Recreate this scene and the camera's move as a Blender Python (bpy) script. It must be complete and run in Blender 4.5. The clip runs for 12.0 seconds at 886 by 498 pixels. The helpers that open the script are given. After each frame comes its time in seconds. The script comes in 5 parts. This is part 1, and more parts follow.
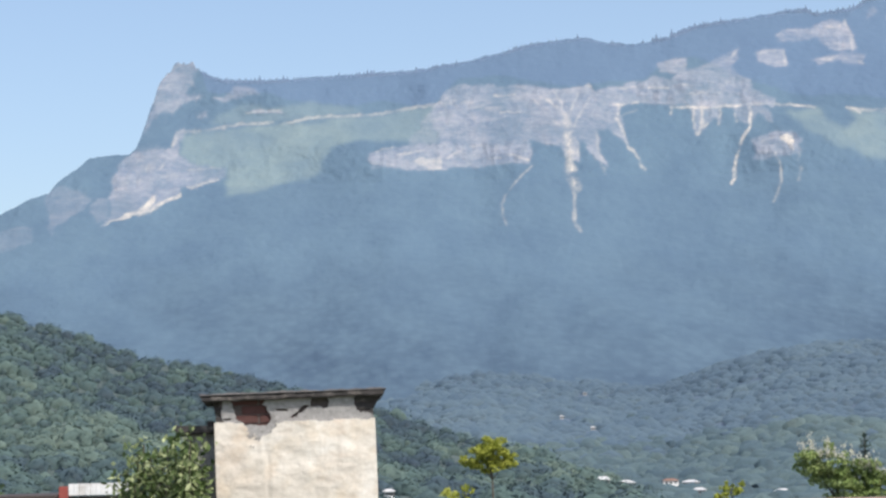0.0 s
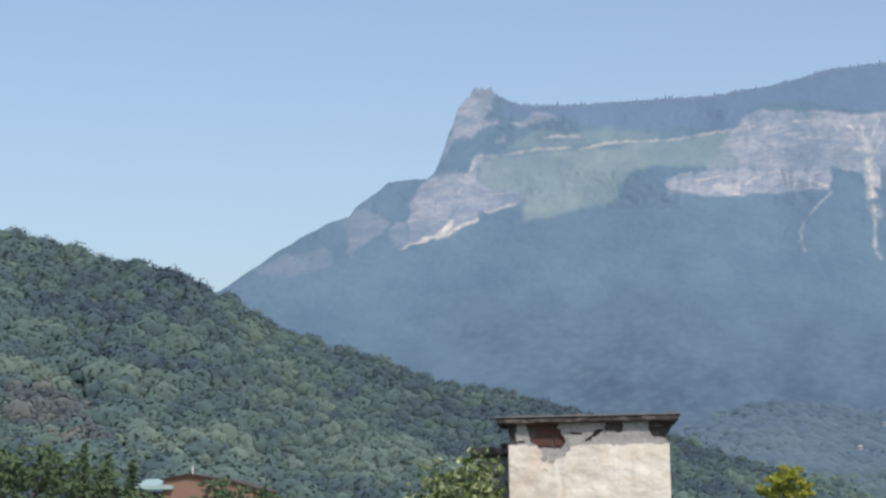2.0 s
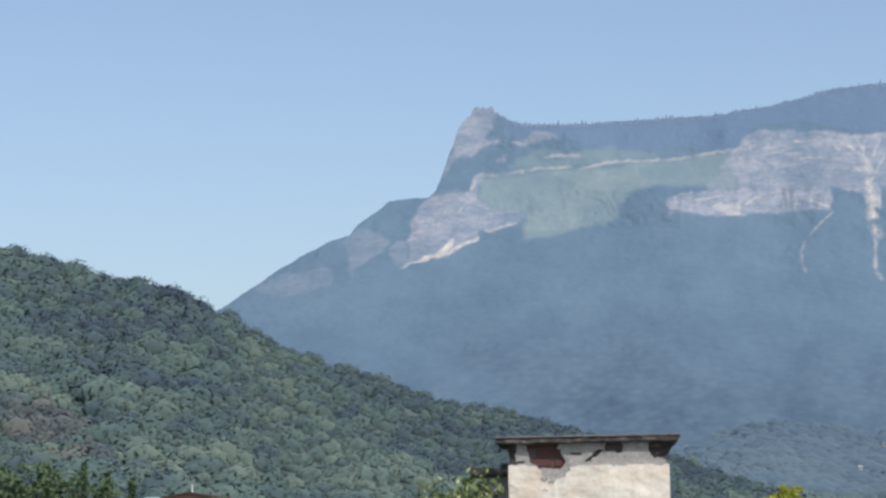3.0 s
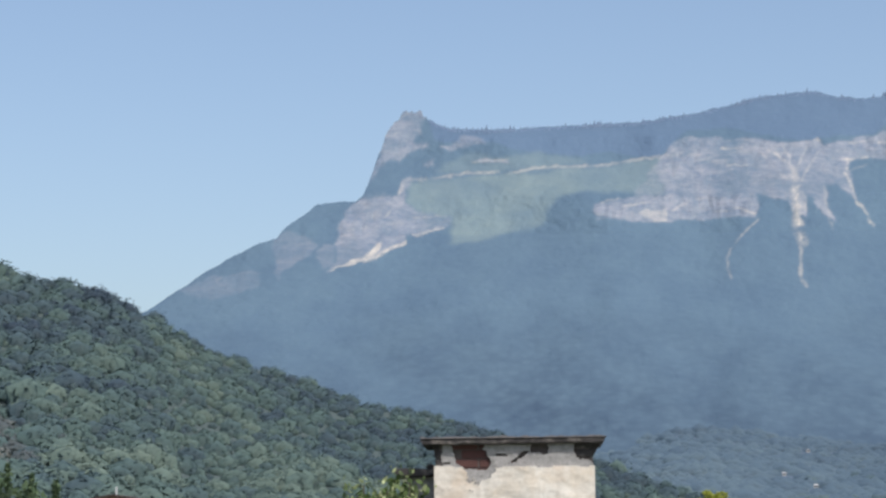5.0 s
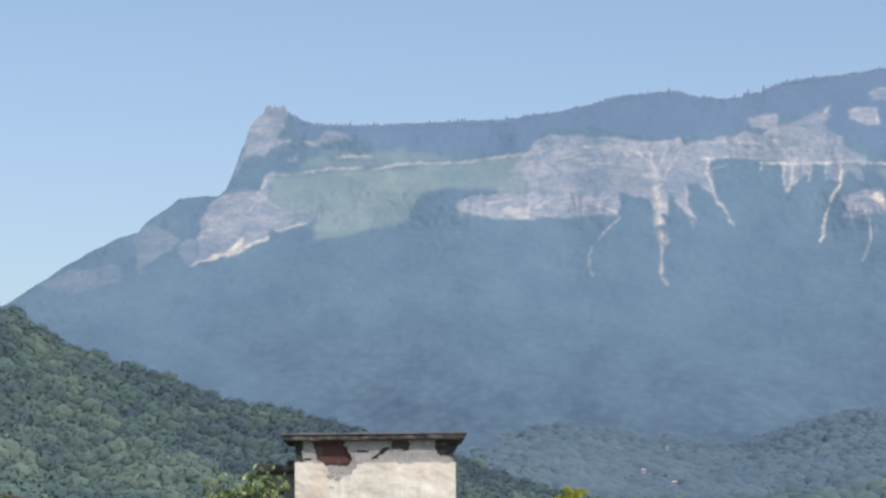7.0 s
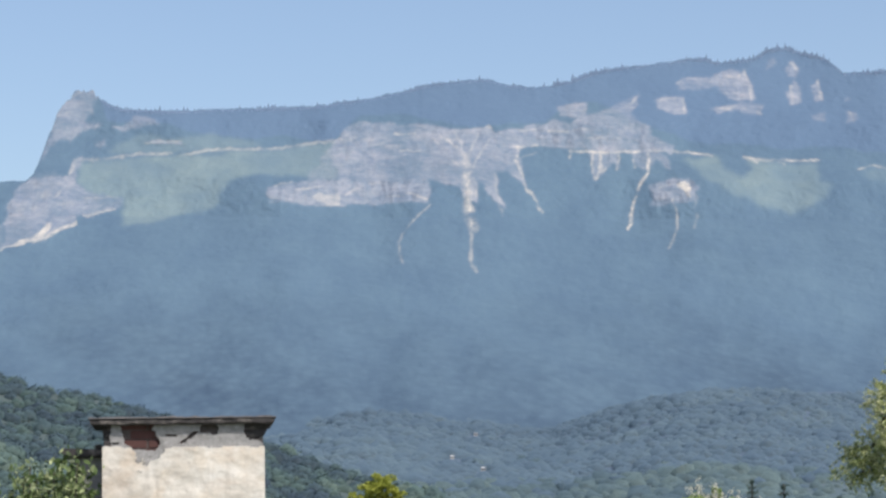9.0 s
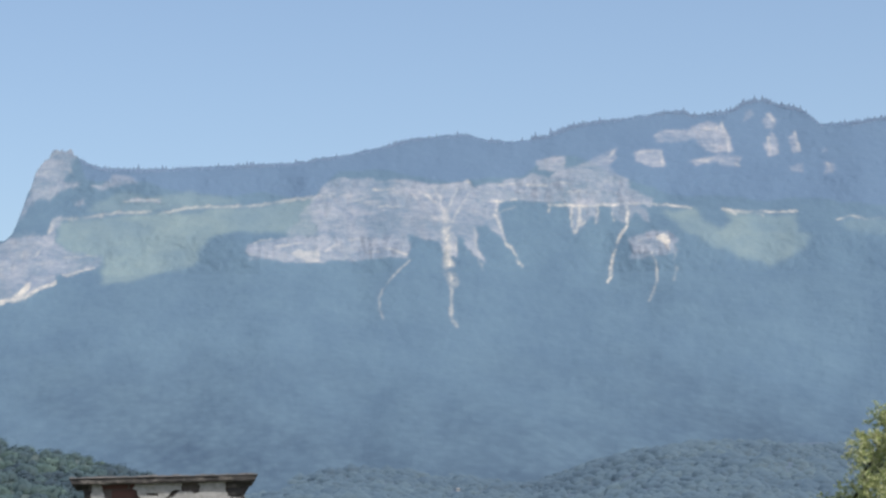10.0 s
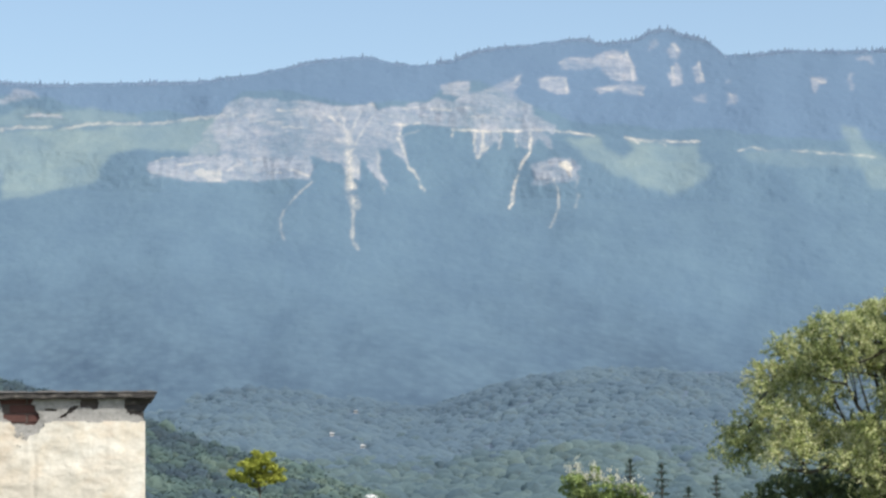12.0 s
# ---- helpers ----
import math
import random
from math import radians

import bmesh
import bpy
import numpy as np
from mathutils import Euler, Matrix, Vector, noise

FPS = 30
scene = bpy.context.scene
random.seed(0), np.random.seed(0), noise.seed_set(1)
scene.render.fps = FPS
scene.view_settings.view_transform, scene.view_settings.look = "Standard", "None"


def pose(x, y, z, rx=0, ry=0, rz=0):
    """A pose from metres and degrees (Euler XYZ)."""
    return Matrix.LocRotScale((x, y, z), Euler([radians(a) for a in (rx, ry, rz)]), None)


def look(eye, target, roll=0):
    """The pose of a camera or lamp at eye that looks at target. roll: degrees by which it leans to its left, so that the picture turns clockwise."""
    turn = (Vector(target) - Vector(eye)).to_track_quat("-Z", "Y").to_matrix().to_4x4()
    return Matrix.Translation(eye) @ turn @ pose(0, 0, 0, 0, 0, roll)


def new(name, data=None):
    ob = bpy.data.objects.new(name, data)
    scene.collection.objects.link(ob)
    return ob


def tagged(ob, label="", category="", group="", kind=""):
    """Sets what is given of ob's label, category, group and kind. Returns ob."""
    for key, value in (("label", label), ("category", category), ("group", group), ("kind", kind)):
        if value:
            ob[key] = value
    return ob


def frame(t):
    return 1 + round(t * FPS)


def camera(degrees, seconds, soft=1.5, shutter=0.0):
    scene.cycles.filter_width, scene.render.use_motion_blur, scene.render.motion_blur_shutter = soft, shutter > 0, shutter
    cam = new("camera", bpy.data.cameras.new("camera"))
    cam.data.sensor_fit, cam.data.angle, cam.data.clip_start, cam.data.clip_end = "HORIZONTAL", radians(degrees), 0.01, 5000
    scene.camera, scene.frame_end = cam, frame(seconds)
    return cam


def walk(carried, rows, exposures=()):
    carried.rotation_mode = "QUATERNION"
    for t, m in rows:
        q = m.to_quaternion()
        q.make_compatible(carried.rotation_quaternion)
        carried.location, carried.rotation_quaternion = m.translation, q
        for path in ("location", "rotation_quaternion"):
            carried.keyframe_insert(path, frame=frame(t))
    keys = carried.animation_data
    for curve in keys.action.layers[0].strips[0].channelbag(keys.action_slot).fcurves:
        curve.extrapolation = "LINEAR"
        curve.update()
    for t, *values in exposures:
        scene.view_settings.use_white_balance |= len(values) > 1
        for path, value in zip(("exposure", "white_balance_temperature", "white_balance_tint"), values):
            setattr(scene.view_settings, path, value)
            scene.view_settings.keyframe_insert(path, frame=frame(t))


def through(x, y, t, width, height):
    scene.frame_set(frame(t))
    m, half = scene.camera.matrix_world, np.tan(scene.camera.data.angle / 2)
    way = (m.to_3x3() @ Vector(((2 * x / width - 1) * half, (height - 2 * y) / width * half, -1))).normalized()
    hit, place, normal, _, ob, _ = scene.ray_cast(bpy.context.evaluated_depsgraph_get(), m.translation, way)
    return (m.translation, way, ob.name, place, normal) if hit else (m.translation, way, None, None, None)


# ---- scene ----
# Hand-held long lens on an upper floor: it turns, and sways by a few centimetres.
cam = camera(21.0, 12.0, soft=2.6)
EYE, LEAN = 7.0, 1.5
ROWS = [  # seconds, metres aside, metres up, yaw, pitch, lean
    (0.0, 0.0000, 0.0000, -0.007, 5.999, 0.000),
    (0.5, 0.0003, 0.0000, 5.663, 6.348, -0.547),
    (1.0, 0.0025, -0.0029, 6.157, 6.562, -0.806),
    (1.5, 0.0013, -0.0017, 7.096, 6.510, -0.897),
    (2.0, 0.0038, -0.0075, 7.134, 6.520, -1.289),
    (2.5, 0.0013, -0.0024, 7.451, 6.799, -1.330),
    (2.7, 0.0043, -0.0013, 7.160, 6.869, -1.377),
    (4.3, 0.0011, -0.0201, 7.478, 7.387, -1.947),
    (4.5, 0.0052, -0.0225, 6.817, 7.262, -2.104),
    (5.0, 0.0032, -0.0220, 5.405, 7.120, -1.739),
    (5.5, -0.0007, -0.0161, 4.385, 6.955, -1.851),
    (6.0, 0.0030, -0.0200, 3.357, 6.546, -2.233),
    (6.5, 0.0054, -0.0192, 2.233, 6.816, -2.008),
    (6.7, 0.0039, -0.0183, 2.067, 7.068, -1.822),
    (8.3, 0.0037, -0.0376, 2.164, 7.197, -1.754),
    (8.5, 0.0012, -0.0331, 0.640, 7.154, -1.459),
    (9.0, 0.0043, -0.0374, -2.500, 6.942, -1.478),
    (9.5, -0.0014, -0.0369, -1.188, 7.337, -1.157),
    (10.0, 0.0058, -0.0375, -2.960, 8.270, -0.747),
    (10.5, 0.0132, -0.0354, -4.240, 7.697, -0.284),
    (11.0, 0.0326, -0.0286, -5.919, 6.998, 0.559),
    (11.5, 0.0177, -0.0336, -6.488, 6.350, -0.263),
    (12.0, -0.0060, -0.0433, -5.373, 6.485, -1.689),
]
LIGHTER = [  # seconds, stops, kelvin, tint
    (0.0, 0.18, 6580, 10), (0.5, 0.09, 6520, 10), (1.0, -0.01, 6500, 10), (1.5, -0.04, 6500, 10), (2.5, -0.04, 6500, 10), (4.5, -0.11, 6500, 10), (5.5, -0.05, 6500, 10), (6.5, 0.01, 6500, 10),
    (8.5, -0.01, 6500, 10), (9.5, 0.06, 6500, 10), (10.5, 0.01, 6500, 6), (11.0, 0.08, 6620, 6), (11.5, 0.19, 6720, 5), (12.0, 0.24, 6720, 5)]
walk(cam, [(t, pose(0, 0, EYE, 0, LEAN, 0) @ pose(x, 0, z, 90 + pitch, 0, yaw) @ pose(0, 0, 0, 0, 0, -roll)) for t, x, z, yaw, pitch, roll in ROWS], LIGHTER)

# ---- light ----
SUN = Vector((0.50, -0.72, 1.15)).normalized()
world = bpy.data.worlds.new("sky")
scene.world = world
world.use_nodes = True
wn = world.node_tree.nodes
sky = wn.new("ShaderNodeTexSky")
sky.sky_type, sky.sun_disc = "NISHITA", False
sky.sun_elevation, sky.sun_rotation = math.asin(SUN.z), math.atan2(SUN.x, SUN.y)
sky.altitude, sky.air_density, sky.dust_density, sky.ozone_density = 900, 1.0, 5.0, 0.85
world.node_tree.links.new(sky.outputs[0], wn["Background"].inputs[0])
wn["Background"].inputs[1].default_value = 0.170
lamp = bpy.data.lights.new("sun", "SUN")
lamp.energy, lamp.angle, lamp.color = 4.0, radians(0.53), (1.0, 0.95, 0.87)
sun = new("sun", lamp)
sun.matrix_world = look(SUN * 500, (0, 0, 0))

# ---- materials ----


def principled(name):
    m = bpy.data.materials.new(name)
    m.use_nodes = True
    return m, m.node_tree, m.node_tree.nodes["Principled BSDF"]


def add(nt, kind, **values):
    n = nt.nodes.new(kind)
    for key, value in values.items():
        n.inputs[key].default_value = value
    return n


def noise_node(nt, scale, detail=4.0, stretch=None):
    co = nt.nodes.new("ShaderNodeTexCoord")
    n = add(nt, "ShaderNodeTexNoise", Scale=scale, Detail=detail, Roughness=0.6)
    if stretch:
        mp = nt.nodes.new("ShaderNodeMapping")
        mp.inputs["Scale"].default_value = stretch
        nt.links.new(co.outputs["Object"], mp.inputs[0])
        nt.links.new(mp.outputs[0], n.inputs["Vector"])
    else:
        nt.links.new(co.outputs["Object"], n.inputs["Vector"])
    return n


def ramp(nt, fac, stops):
    r = nt.nodes.new("ShaderNodeValToRGB")
    e = r.color_ramp.elements
    while len(e) < len(stops):
        e.new(0.5)
    for el, (p, c) in zip(e, stops):
        el.position, el.color = p, (*c, 1)
    nt.links.new(fac, r.inputs[0])
    return r.outputs[0]


def blend(nt, fac, a, b, mode="MIX"):
    m = nt.nodes.new("ShaderNodeMix")
    m.data_type, m.blend_type = "RGBA", mode
    for socket, v in ((m.inputs[0], fac), (m.inputs[6], a), (m.inputs[7], b)):
        if isinstance(v, bpy.types.NodeSocket):
            nt.links.new(v, socket)
        else:
            socket.default_value = v if isinstance(v, (int, float)) else (*v, 1)
    return m.outputs[2]


def bump(nt, height, strength, distance):
    b = add(nt, "ShaderNodeBump", Strength=strength, Distance=distance)
    nt.links.new(height, b.inputs["Height"])
    return b.outputs[0]


def surface(name, dark, light, fine, coarse, rough=0.85, relief=0.3, depth=0.01, stain=None, metal=0.0, stretch=None):
    """A worn surface: two tones by coarse noise, stained by a third, with fine relief."""
    m, nt, p = principled(name)
    big, small = noise_node(nt, coarse, 3), noise_node(nt, fine, 6, stretch)
    c = blend(nt, big.outputs[0], dark, light)
    c = blend(nt, 0.5, c, ramp(nt, small.outputs[0], [(0.3, dark), (0.7, light)]))
    if stain:
        third = noise_node(nt, coarse * 2.3, 5)
        f = ramp(nt, third.outputs[0], [(0.52, (0, 0, 0)), (0.68, (1, 1, 1))])
        c = blend(nt, f, c, stain)
    nt.links.new(c, p.inputs["Base Color"])
    nt.links.new(bump(nt, small.outputs[0], relief, depth), p.inputs["Normal"])
    p.inputs["Roughness"].default_value, p.inputs["Metallic"].default_value = rough, metal
    return m


def foliage(name, tones, patch_scale, grain, depth, through=0.0, relief=0.9, contrast=0.7, island=0.6, swing=1.3, by_tree=False):
    """Leaves or canopy: each clump its own tone, in drifts over the ground, with leafy relief."""
    m, nt, p = principled(name)
    geo = nt.nodes.new("ShaderNodeAttribute" if by_tree else "ShaderNodeNewGeometry")
    if by_tree:
        geo.attribute_name = "tone"
    drift, small = noise_node(nt, patch_scale, 3), noise_node(nt, grain, 5)
    f = add(nt, "ShaderNodeMath")
    f.operation = "ADD"
    half = add(nt, "ShaderNodeMath")
    half.operation, half.inputs[1].default_value = "MULTIPLY", island
    nt.links.new(geo.outputs["Fac" if by_tree else "Random Per Island"], half.inputs[0])
    off = add(nt, "ShaderNodeMath")
    off.operation, off.inputs[1].default_value = "MULTIPLY_ADD", swing
    off.inputs[2].default_value = 0.5 - swing / 2 - island / 2
    nt.links.new(drift.outputs[0], off.inputs[0])
    nt.links.new(half.outputs[0], f.inputs[0])
    nt.links.new(off.outputs[0], f.inputs[1])
    n = len(tones) - 1
    c = ramp(nt, f.outputs[0], [(i / n, t) for i, t in enumerate(tones)])
    c = blend(nt, contrast, c, ramp(nt, small.outputs[0], [(0.25, (0.45, 0.45, 0.45)), (0.7, (1.25, 1.25, 1.2))]), "MULTIPLY")
    nt.links.new(c, p.inputs["Base Color"])
    nt.links.new(bump(nt, small.outputs[0], relief, depth), p.inputs["Normal"])
    p.inputs["Roughness"].default_value = 0.75
    p.inputs["Specular IOR Level"].default_value = 0.25
    p.inputs["Diffuse Roughness"].default_value = 1.0
    if through:
        out = nt.nodes["Material Output"]
        tl, mx = nt.nodes.new("ShaderNodeBsdfTranslucent"), add(nt, "ShaderNodeMixShader", Fac=through)
        nt.links.new(c, tl.inputs[0])
        nt.links.new(p.outputs[0], mx.inputs[1])
        nt.links.new(tl.outputs[0], mx.inputs[2])
        nt.links.new(mx.outputs[0], out.inputs[0])
    return m


def limewash():
    """Old cream limewash: chalky white where thick, tan and grey where it has worn and run."""
    m, nt, p = principled("cream_limewash")
    big, mid, fine = noise_node(nt, 2.1, 4), noise_node(nt, 6.5, 6), noise_node(nt, 45, 5)
    runs = noise_node(nt, 5, 5, (2.6, 1, 0.35))
    c = ramp(nt, big.outputs[0], [(0.30, (0.46, 0.41, 0.36)), (0.50, (0.61, 0.57, 0.515)), (0.70, (0.78, 0.765, 0.735))])
    c = blend(nt, ramp(nt, mid.outputs[0], [(0.50, (0, 0, 0)), (0.70, (0.8, 0.8, 0.8))]), c, (0.60, 0.52, 0.425))
    c = blend(nt, ramp(nt, runs.outputs[0], [(0.56, (0, 0, 0)), (0.74, (0.75, 0.75, 0.75))]), c, (0.52, 0.48, 0.43))
    rust = noise_node(nt, 3.2, 5, (0.8, 1, 1.5))
    c = blend(nt, ramp(nt, rust.outputs[0], [(0.52, (0, 0, 0)), (0.72, (0.85, 0.85, 0.85))]), c, (0.56, 0.45, 0.355))
    c = blend(nt, 0.35, c, ramp(nt, fine.outputs[0], [(0.3, (0.62, 0.62, 0.60)), (0.62, (1.02, 1.02, 1.02))]), "MULTIPLY")
    nt.links.new(c, p.inputs["Base Color"])
    nt.links.new(bump(nt, mid.outputs[0], 0.35, 0.012), p.inputs["Normal"])
    p.inputs["Roughness"].default_value = 0.92
    return m


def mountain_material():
    """Woods, limestone, meadow and bare scree by their ground cover, with blue distance haze painted into the colours.
    """
    m, nt, p = principled("mountain_ground")
    slope = (1.0, 0.22, 0.9)  # stretched in depth so that patches look even from the camera
    far, mid, fine = noise_node(nt, 0.0035, 4, slope), noise_node(nt, 0.018, 5, slope), noise_node(nt, 0.10, 5, slope)
    strata = noise_node(nt, 0.013, 6, (1.0, 0.6, 3.2))
    rough = noise_node(nt, 0.035, 6, (1.0, 0.4, 1.5))
    woods = ramp(nt, far.outputs[0], [(0.36, HAZED_WOODS[0]), (0.62, HAZED_WOODS[1])])
    woods = blend(nt, 0.45, woods, ramp(nt, mid.outputs[0], [(0.36, HAZED_WOODS[0]), (0.64, HAZED_WOODS[1])]))
    woods = blend(nt, 0.25, woods, ramp(nt, fine.outputs[0], [(0.35, HAZED_WOODS[0]), (0.65, HAZED_WOODS[1])]))
    rock = ramp(nt, strata.outputs[0], [(0.32, HAZED_ROCK[0]), (0.48, HAZED_ROCK[1]), (0.64, HAZED_ROCK[2])])
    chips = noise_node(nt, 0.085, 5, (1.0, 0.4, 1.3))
    rock = blend(nt, 0.45, rock, ramp(nt, chips.outputs[0], [(0.36, HAZED_ROCK[0]), (0.50, HAZED_ROCK[1]), (0.66, HAZED_ROCK[2])]))
    grass = ramp(nt, mid.outputs[0], [(0.3, HAZED_GRASS[0]), (0.7, HAZED_GRASS[1])])
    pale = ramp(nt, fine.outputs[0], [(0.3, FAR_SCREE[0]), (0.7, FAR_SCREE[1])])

    def ground(key):
        a = nt.nodes.new("ShaderNodeAttribute")
        a.attribute_name = key
        return a.outputs["Fac"]

    def ragged(key, grain, amount):
        """A cover whose edge breaks up with the grain of the ground."""
        g = add(nt, "ShaderNodeMath")
        g.operation, g.inputs[1].default_value, g.inputs[2].default_value = "MULTIPLY_ADD", amount, 1 - amount * 0.5
        nt.links.new(grain, g.inputs[0])
        f = add(nt, "ShaderNodeMath")
        f.operation, f.use_clamp = "MULTIPLY", True
        nt.links.new(ground(key), f.inputs[0])
        nt.links.new(g.outputs[0], f.inputs[1])
        return f.outputs[0]

    # woods darken towards the foot by a mask for thinner haze
    woods = blend(nt, ground("thin_haze"), woods, ramp(nt, mid.outputs[0], [(0.36, LOW_WOODS[0]), (0.64, LOW_WOODS[1])]))
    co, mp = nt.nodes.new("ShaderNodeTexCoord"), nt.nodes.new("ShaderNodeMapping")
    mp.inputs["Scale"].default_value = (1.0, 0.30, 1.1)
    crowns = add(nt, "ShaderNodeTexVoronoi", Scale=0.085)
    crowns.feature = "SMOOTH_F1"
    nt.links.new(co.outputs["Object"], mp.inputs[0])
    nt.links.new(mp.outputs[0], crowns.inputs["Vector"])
    # light crown tops and dark gaps between them, shading painted into the woods
    crown_shading = ramp(nt, crowns.outputs["Distance"], [(0.2, (1.20, 1.20, 1.16)), (0.6, (0.76, 0.78, 0.83))])
    woods = blend(nt, ground("thin_haze"), woods, blend(nt, 0.5, woods, crown_shading, "MULTIPLY"))
    c = blend(nt, ground("conifer"), woods, blend(nt, 0.3, HAZED_CONIFER, woods))
    c = blend(nt, ragged("grass", rough.outputs[0], 0.9), c, grass)
    c = blend(nt, ragged("rock", rough.outputs[0], 2.0), c, rock)
    c = blend(nt, ragged("pale", fine.outputs[0], 1.6), c, pale)
    nt.links.new(c, p.inputs["Base Color"])
    nt.links.new(bump(nt, rough.outputs[0], 0.55, 8.0), p.inputs["Normal"])
    p.inputs["Roughness"].default_value, p.inputs["Specular IOR Level"].default_value = 0.95, 0.1
    return m


# base colours with the blue haze of the distance mixed in
HAZED_WOODS = ((0.079, 0.128, 0.190), (0.106, 0.166, 0.223))
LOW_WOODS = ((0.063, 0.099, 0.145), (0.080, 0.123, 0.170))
HAZED_CONIFER = (0.101, 0.154, 0.240)
HAZED_ROCK = ((0.140, 0.176, 0.246), (0.218, 0.246, 0.300), (0.306, 0.312, 0.345))
HAZED_GRASS = ((0.143, 0.202, 0.234), (0.178, 0.234, 0.250))
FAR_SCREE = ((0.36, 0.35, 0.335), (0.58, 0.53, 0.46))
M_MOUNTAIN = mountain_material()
# distance haze is painted into these tones, bluest far up
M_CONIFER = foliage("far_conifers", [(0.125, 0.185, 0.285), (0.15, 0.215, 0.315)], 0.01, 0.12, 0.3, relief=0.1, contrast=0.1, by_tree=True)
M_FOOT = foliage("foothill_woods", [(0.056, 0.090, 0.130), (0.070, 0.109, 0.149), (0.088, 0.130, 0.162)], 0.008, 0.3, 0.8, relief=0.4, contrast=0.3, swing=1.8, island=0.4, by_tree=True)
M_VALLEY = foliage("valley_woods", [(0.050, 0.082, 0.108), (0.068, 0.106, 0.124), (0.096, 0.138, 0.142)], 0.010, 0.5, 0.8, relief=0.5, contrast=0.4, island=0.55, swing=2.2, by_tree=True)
# blue-grey haze over the hill is mixed into these canopy tones
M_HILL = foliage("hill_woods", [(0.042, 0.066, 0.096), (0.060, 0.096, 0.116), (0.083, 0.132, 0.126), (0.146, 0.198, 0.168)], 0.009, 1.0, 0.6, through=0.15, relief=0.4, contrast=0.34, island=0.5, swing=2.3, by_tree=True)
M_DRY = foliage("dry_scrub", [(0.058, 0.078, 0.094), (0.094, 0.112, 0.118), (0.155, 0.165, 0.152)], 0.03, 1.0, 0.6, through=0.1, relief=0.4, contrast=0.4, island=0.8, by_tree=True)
M_GROVE = foliage("grove_leaf", [(0.058, 0.10, 0.055), (0.10, 0.155, 0.085), (0.17, 0.23, 0.13)], 0.15, 1.0, 0.1, through=0.2)
M_SHADE = foliage("shade_leaf", [(0.06, 0.10, 0.06), (0.13, 0.18, 0.10), (0.25, 0.30, 0.16)], 1.0, 3, 0.02, through=0.2)
# ground between the crowns carries the same painted haze
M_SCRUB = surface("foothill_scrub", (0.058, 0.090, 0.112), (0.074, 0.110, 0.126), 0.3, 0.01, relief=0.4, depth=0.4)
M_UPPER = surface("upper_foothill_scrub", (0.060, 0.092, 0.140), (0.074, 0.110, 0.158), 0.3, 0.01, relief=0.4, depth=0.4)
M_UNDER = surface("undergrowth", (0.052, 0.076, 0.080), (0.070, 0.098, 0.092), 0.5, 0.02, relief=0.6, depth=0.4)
M_GROUND = surface("valley_ground", (0.06, 0.09, 0.045), (0.12, 0.13, 0.07), 0.6, 0.03, relief=0.5, depth=0.1)
M_CREAM = limewash()
M_RENDER = surface("grey_cement_render", (0.17, 0.168, 0.17), (0.38, 0.372, 0.37), 40, 9, 0.95, 0.5, 0.006, stain=(0.20, 0.195, 0.192))
M_BRICK = surface("red_brick", (0.060, 0.028, 0.026), (0.098, 0.042, 0.037), 60, 8, 0.9, 0.5, 0.004)
M_MORTAR = surface("old_mortar", (0.06, 0.052, 0.05), (0.12, 0.10, 0.095), 60, 8, 0.95, 0.5, 0.004)
M_CAP = surface("weathered_concrete", (0.020, 0.018, 0.019), (0.066, 0.060, 0.060), 40, 7, 0.95, 0.6, 0.01, stain=(0.15, 0.135, 0.125))
M_CAP_EDGE = surface("lit_cap_edge", (0.042, 0.040, 0.042), (0.145, 0.138, 0.138), 30, 9, 0.95, 0.7, 0.01, stain=(0.05, 0.042, 0.042))
M_BARK = surface("bark", (0.035, 0.028, 0.022), (0.10, 0.085, 0.07), 14, 2, 0.95, 0.8, 0.02, stretch=(1, 1, 0.25))
M_VINE = foliage("vine_leaf", [(0.030, 0.055, 0.020), (0.12, 0.18, 0.06), (0.52, 0.57, 0.32)], 2.0, 12, 0.004, through=0.2, island=0.95)
M_VINE.node_tree.nodes["Principled BSDF"].inputs["Roughness"].default_value = 0.4
M_LOCUST = foliage("locust_leaf", [(0.085, 0.13, 0.04), (0.30, 0.36, 0.13), (0.56, 0.59, 0.29), (0.84, 0.82, 0.58)], 0.7, 3, 0.01, through=0.4, island=0.95, swing=1.6)
M_YELLOW = foliage("yellow_green_leaf", [(0.20, 0.24, 0.035), (0.36, 0.39, 0.065), (0.54, 0.55, 0.13)], 1.0, 3, 0.02, through=0.3)
M_GREEN = foliage("fresh_green_leaf", [(0.10, 0.16, 0.05), (0.26, 0.35, 0.12), (0.46, 0.53, 0.25)], 1.0, 3, 0.02, through=0.3)
M_PINE = foliage("dark_needles", [(0.032, 0.062, 0.055), (0.062, 0.098, 0.080)], 0.8, 4, 0.03)
M_BLOSSOM = foliage("white_blossom", [(0.52, 0.52, 0.45), (0.74, 0.73, 0.66)], 1.0, 6, 0.01, through=0.2)
M_WHITE = surface("white_wall", (0.60, 0.60, 0.60), (0.80, 0.79, 0.77), 3, 0.4)
M_SHEET = surface("white_sheet_metal", (0.50, 0.51, 0.52), (0.72, 0.72, 0.72), 9, 1.0, 0.5, 0.2, 0.003, stain=(0.34, 0.31, 0.28), metal=0.1)
M_TIN = surface("pale_green_tin", (0.22, 0.33, 0.33), (0.34, 0.46, 0.45), 6, 0.8, 0.5, 0.2, 0.003)
M_TERRA = surface("terracotta", (0.18, 0.10, 0.078), (0.27, 0.165, 0.125), 8, 0.6, 0.9, 0.5, 0.02)
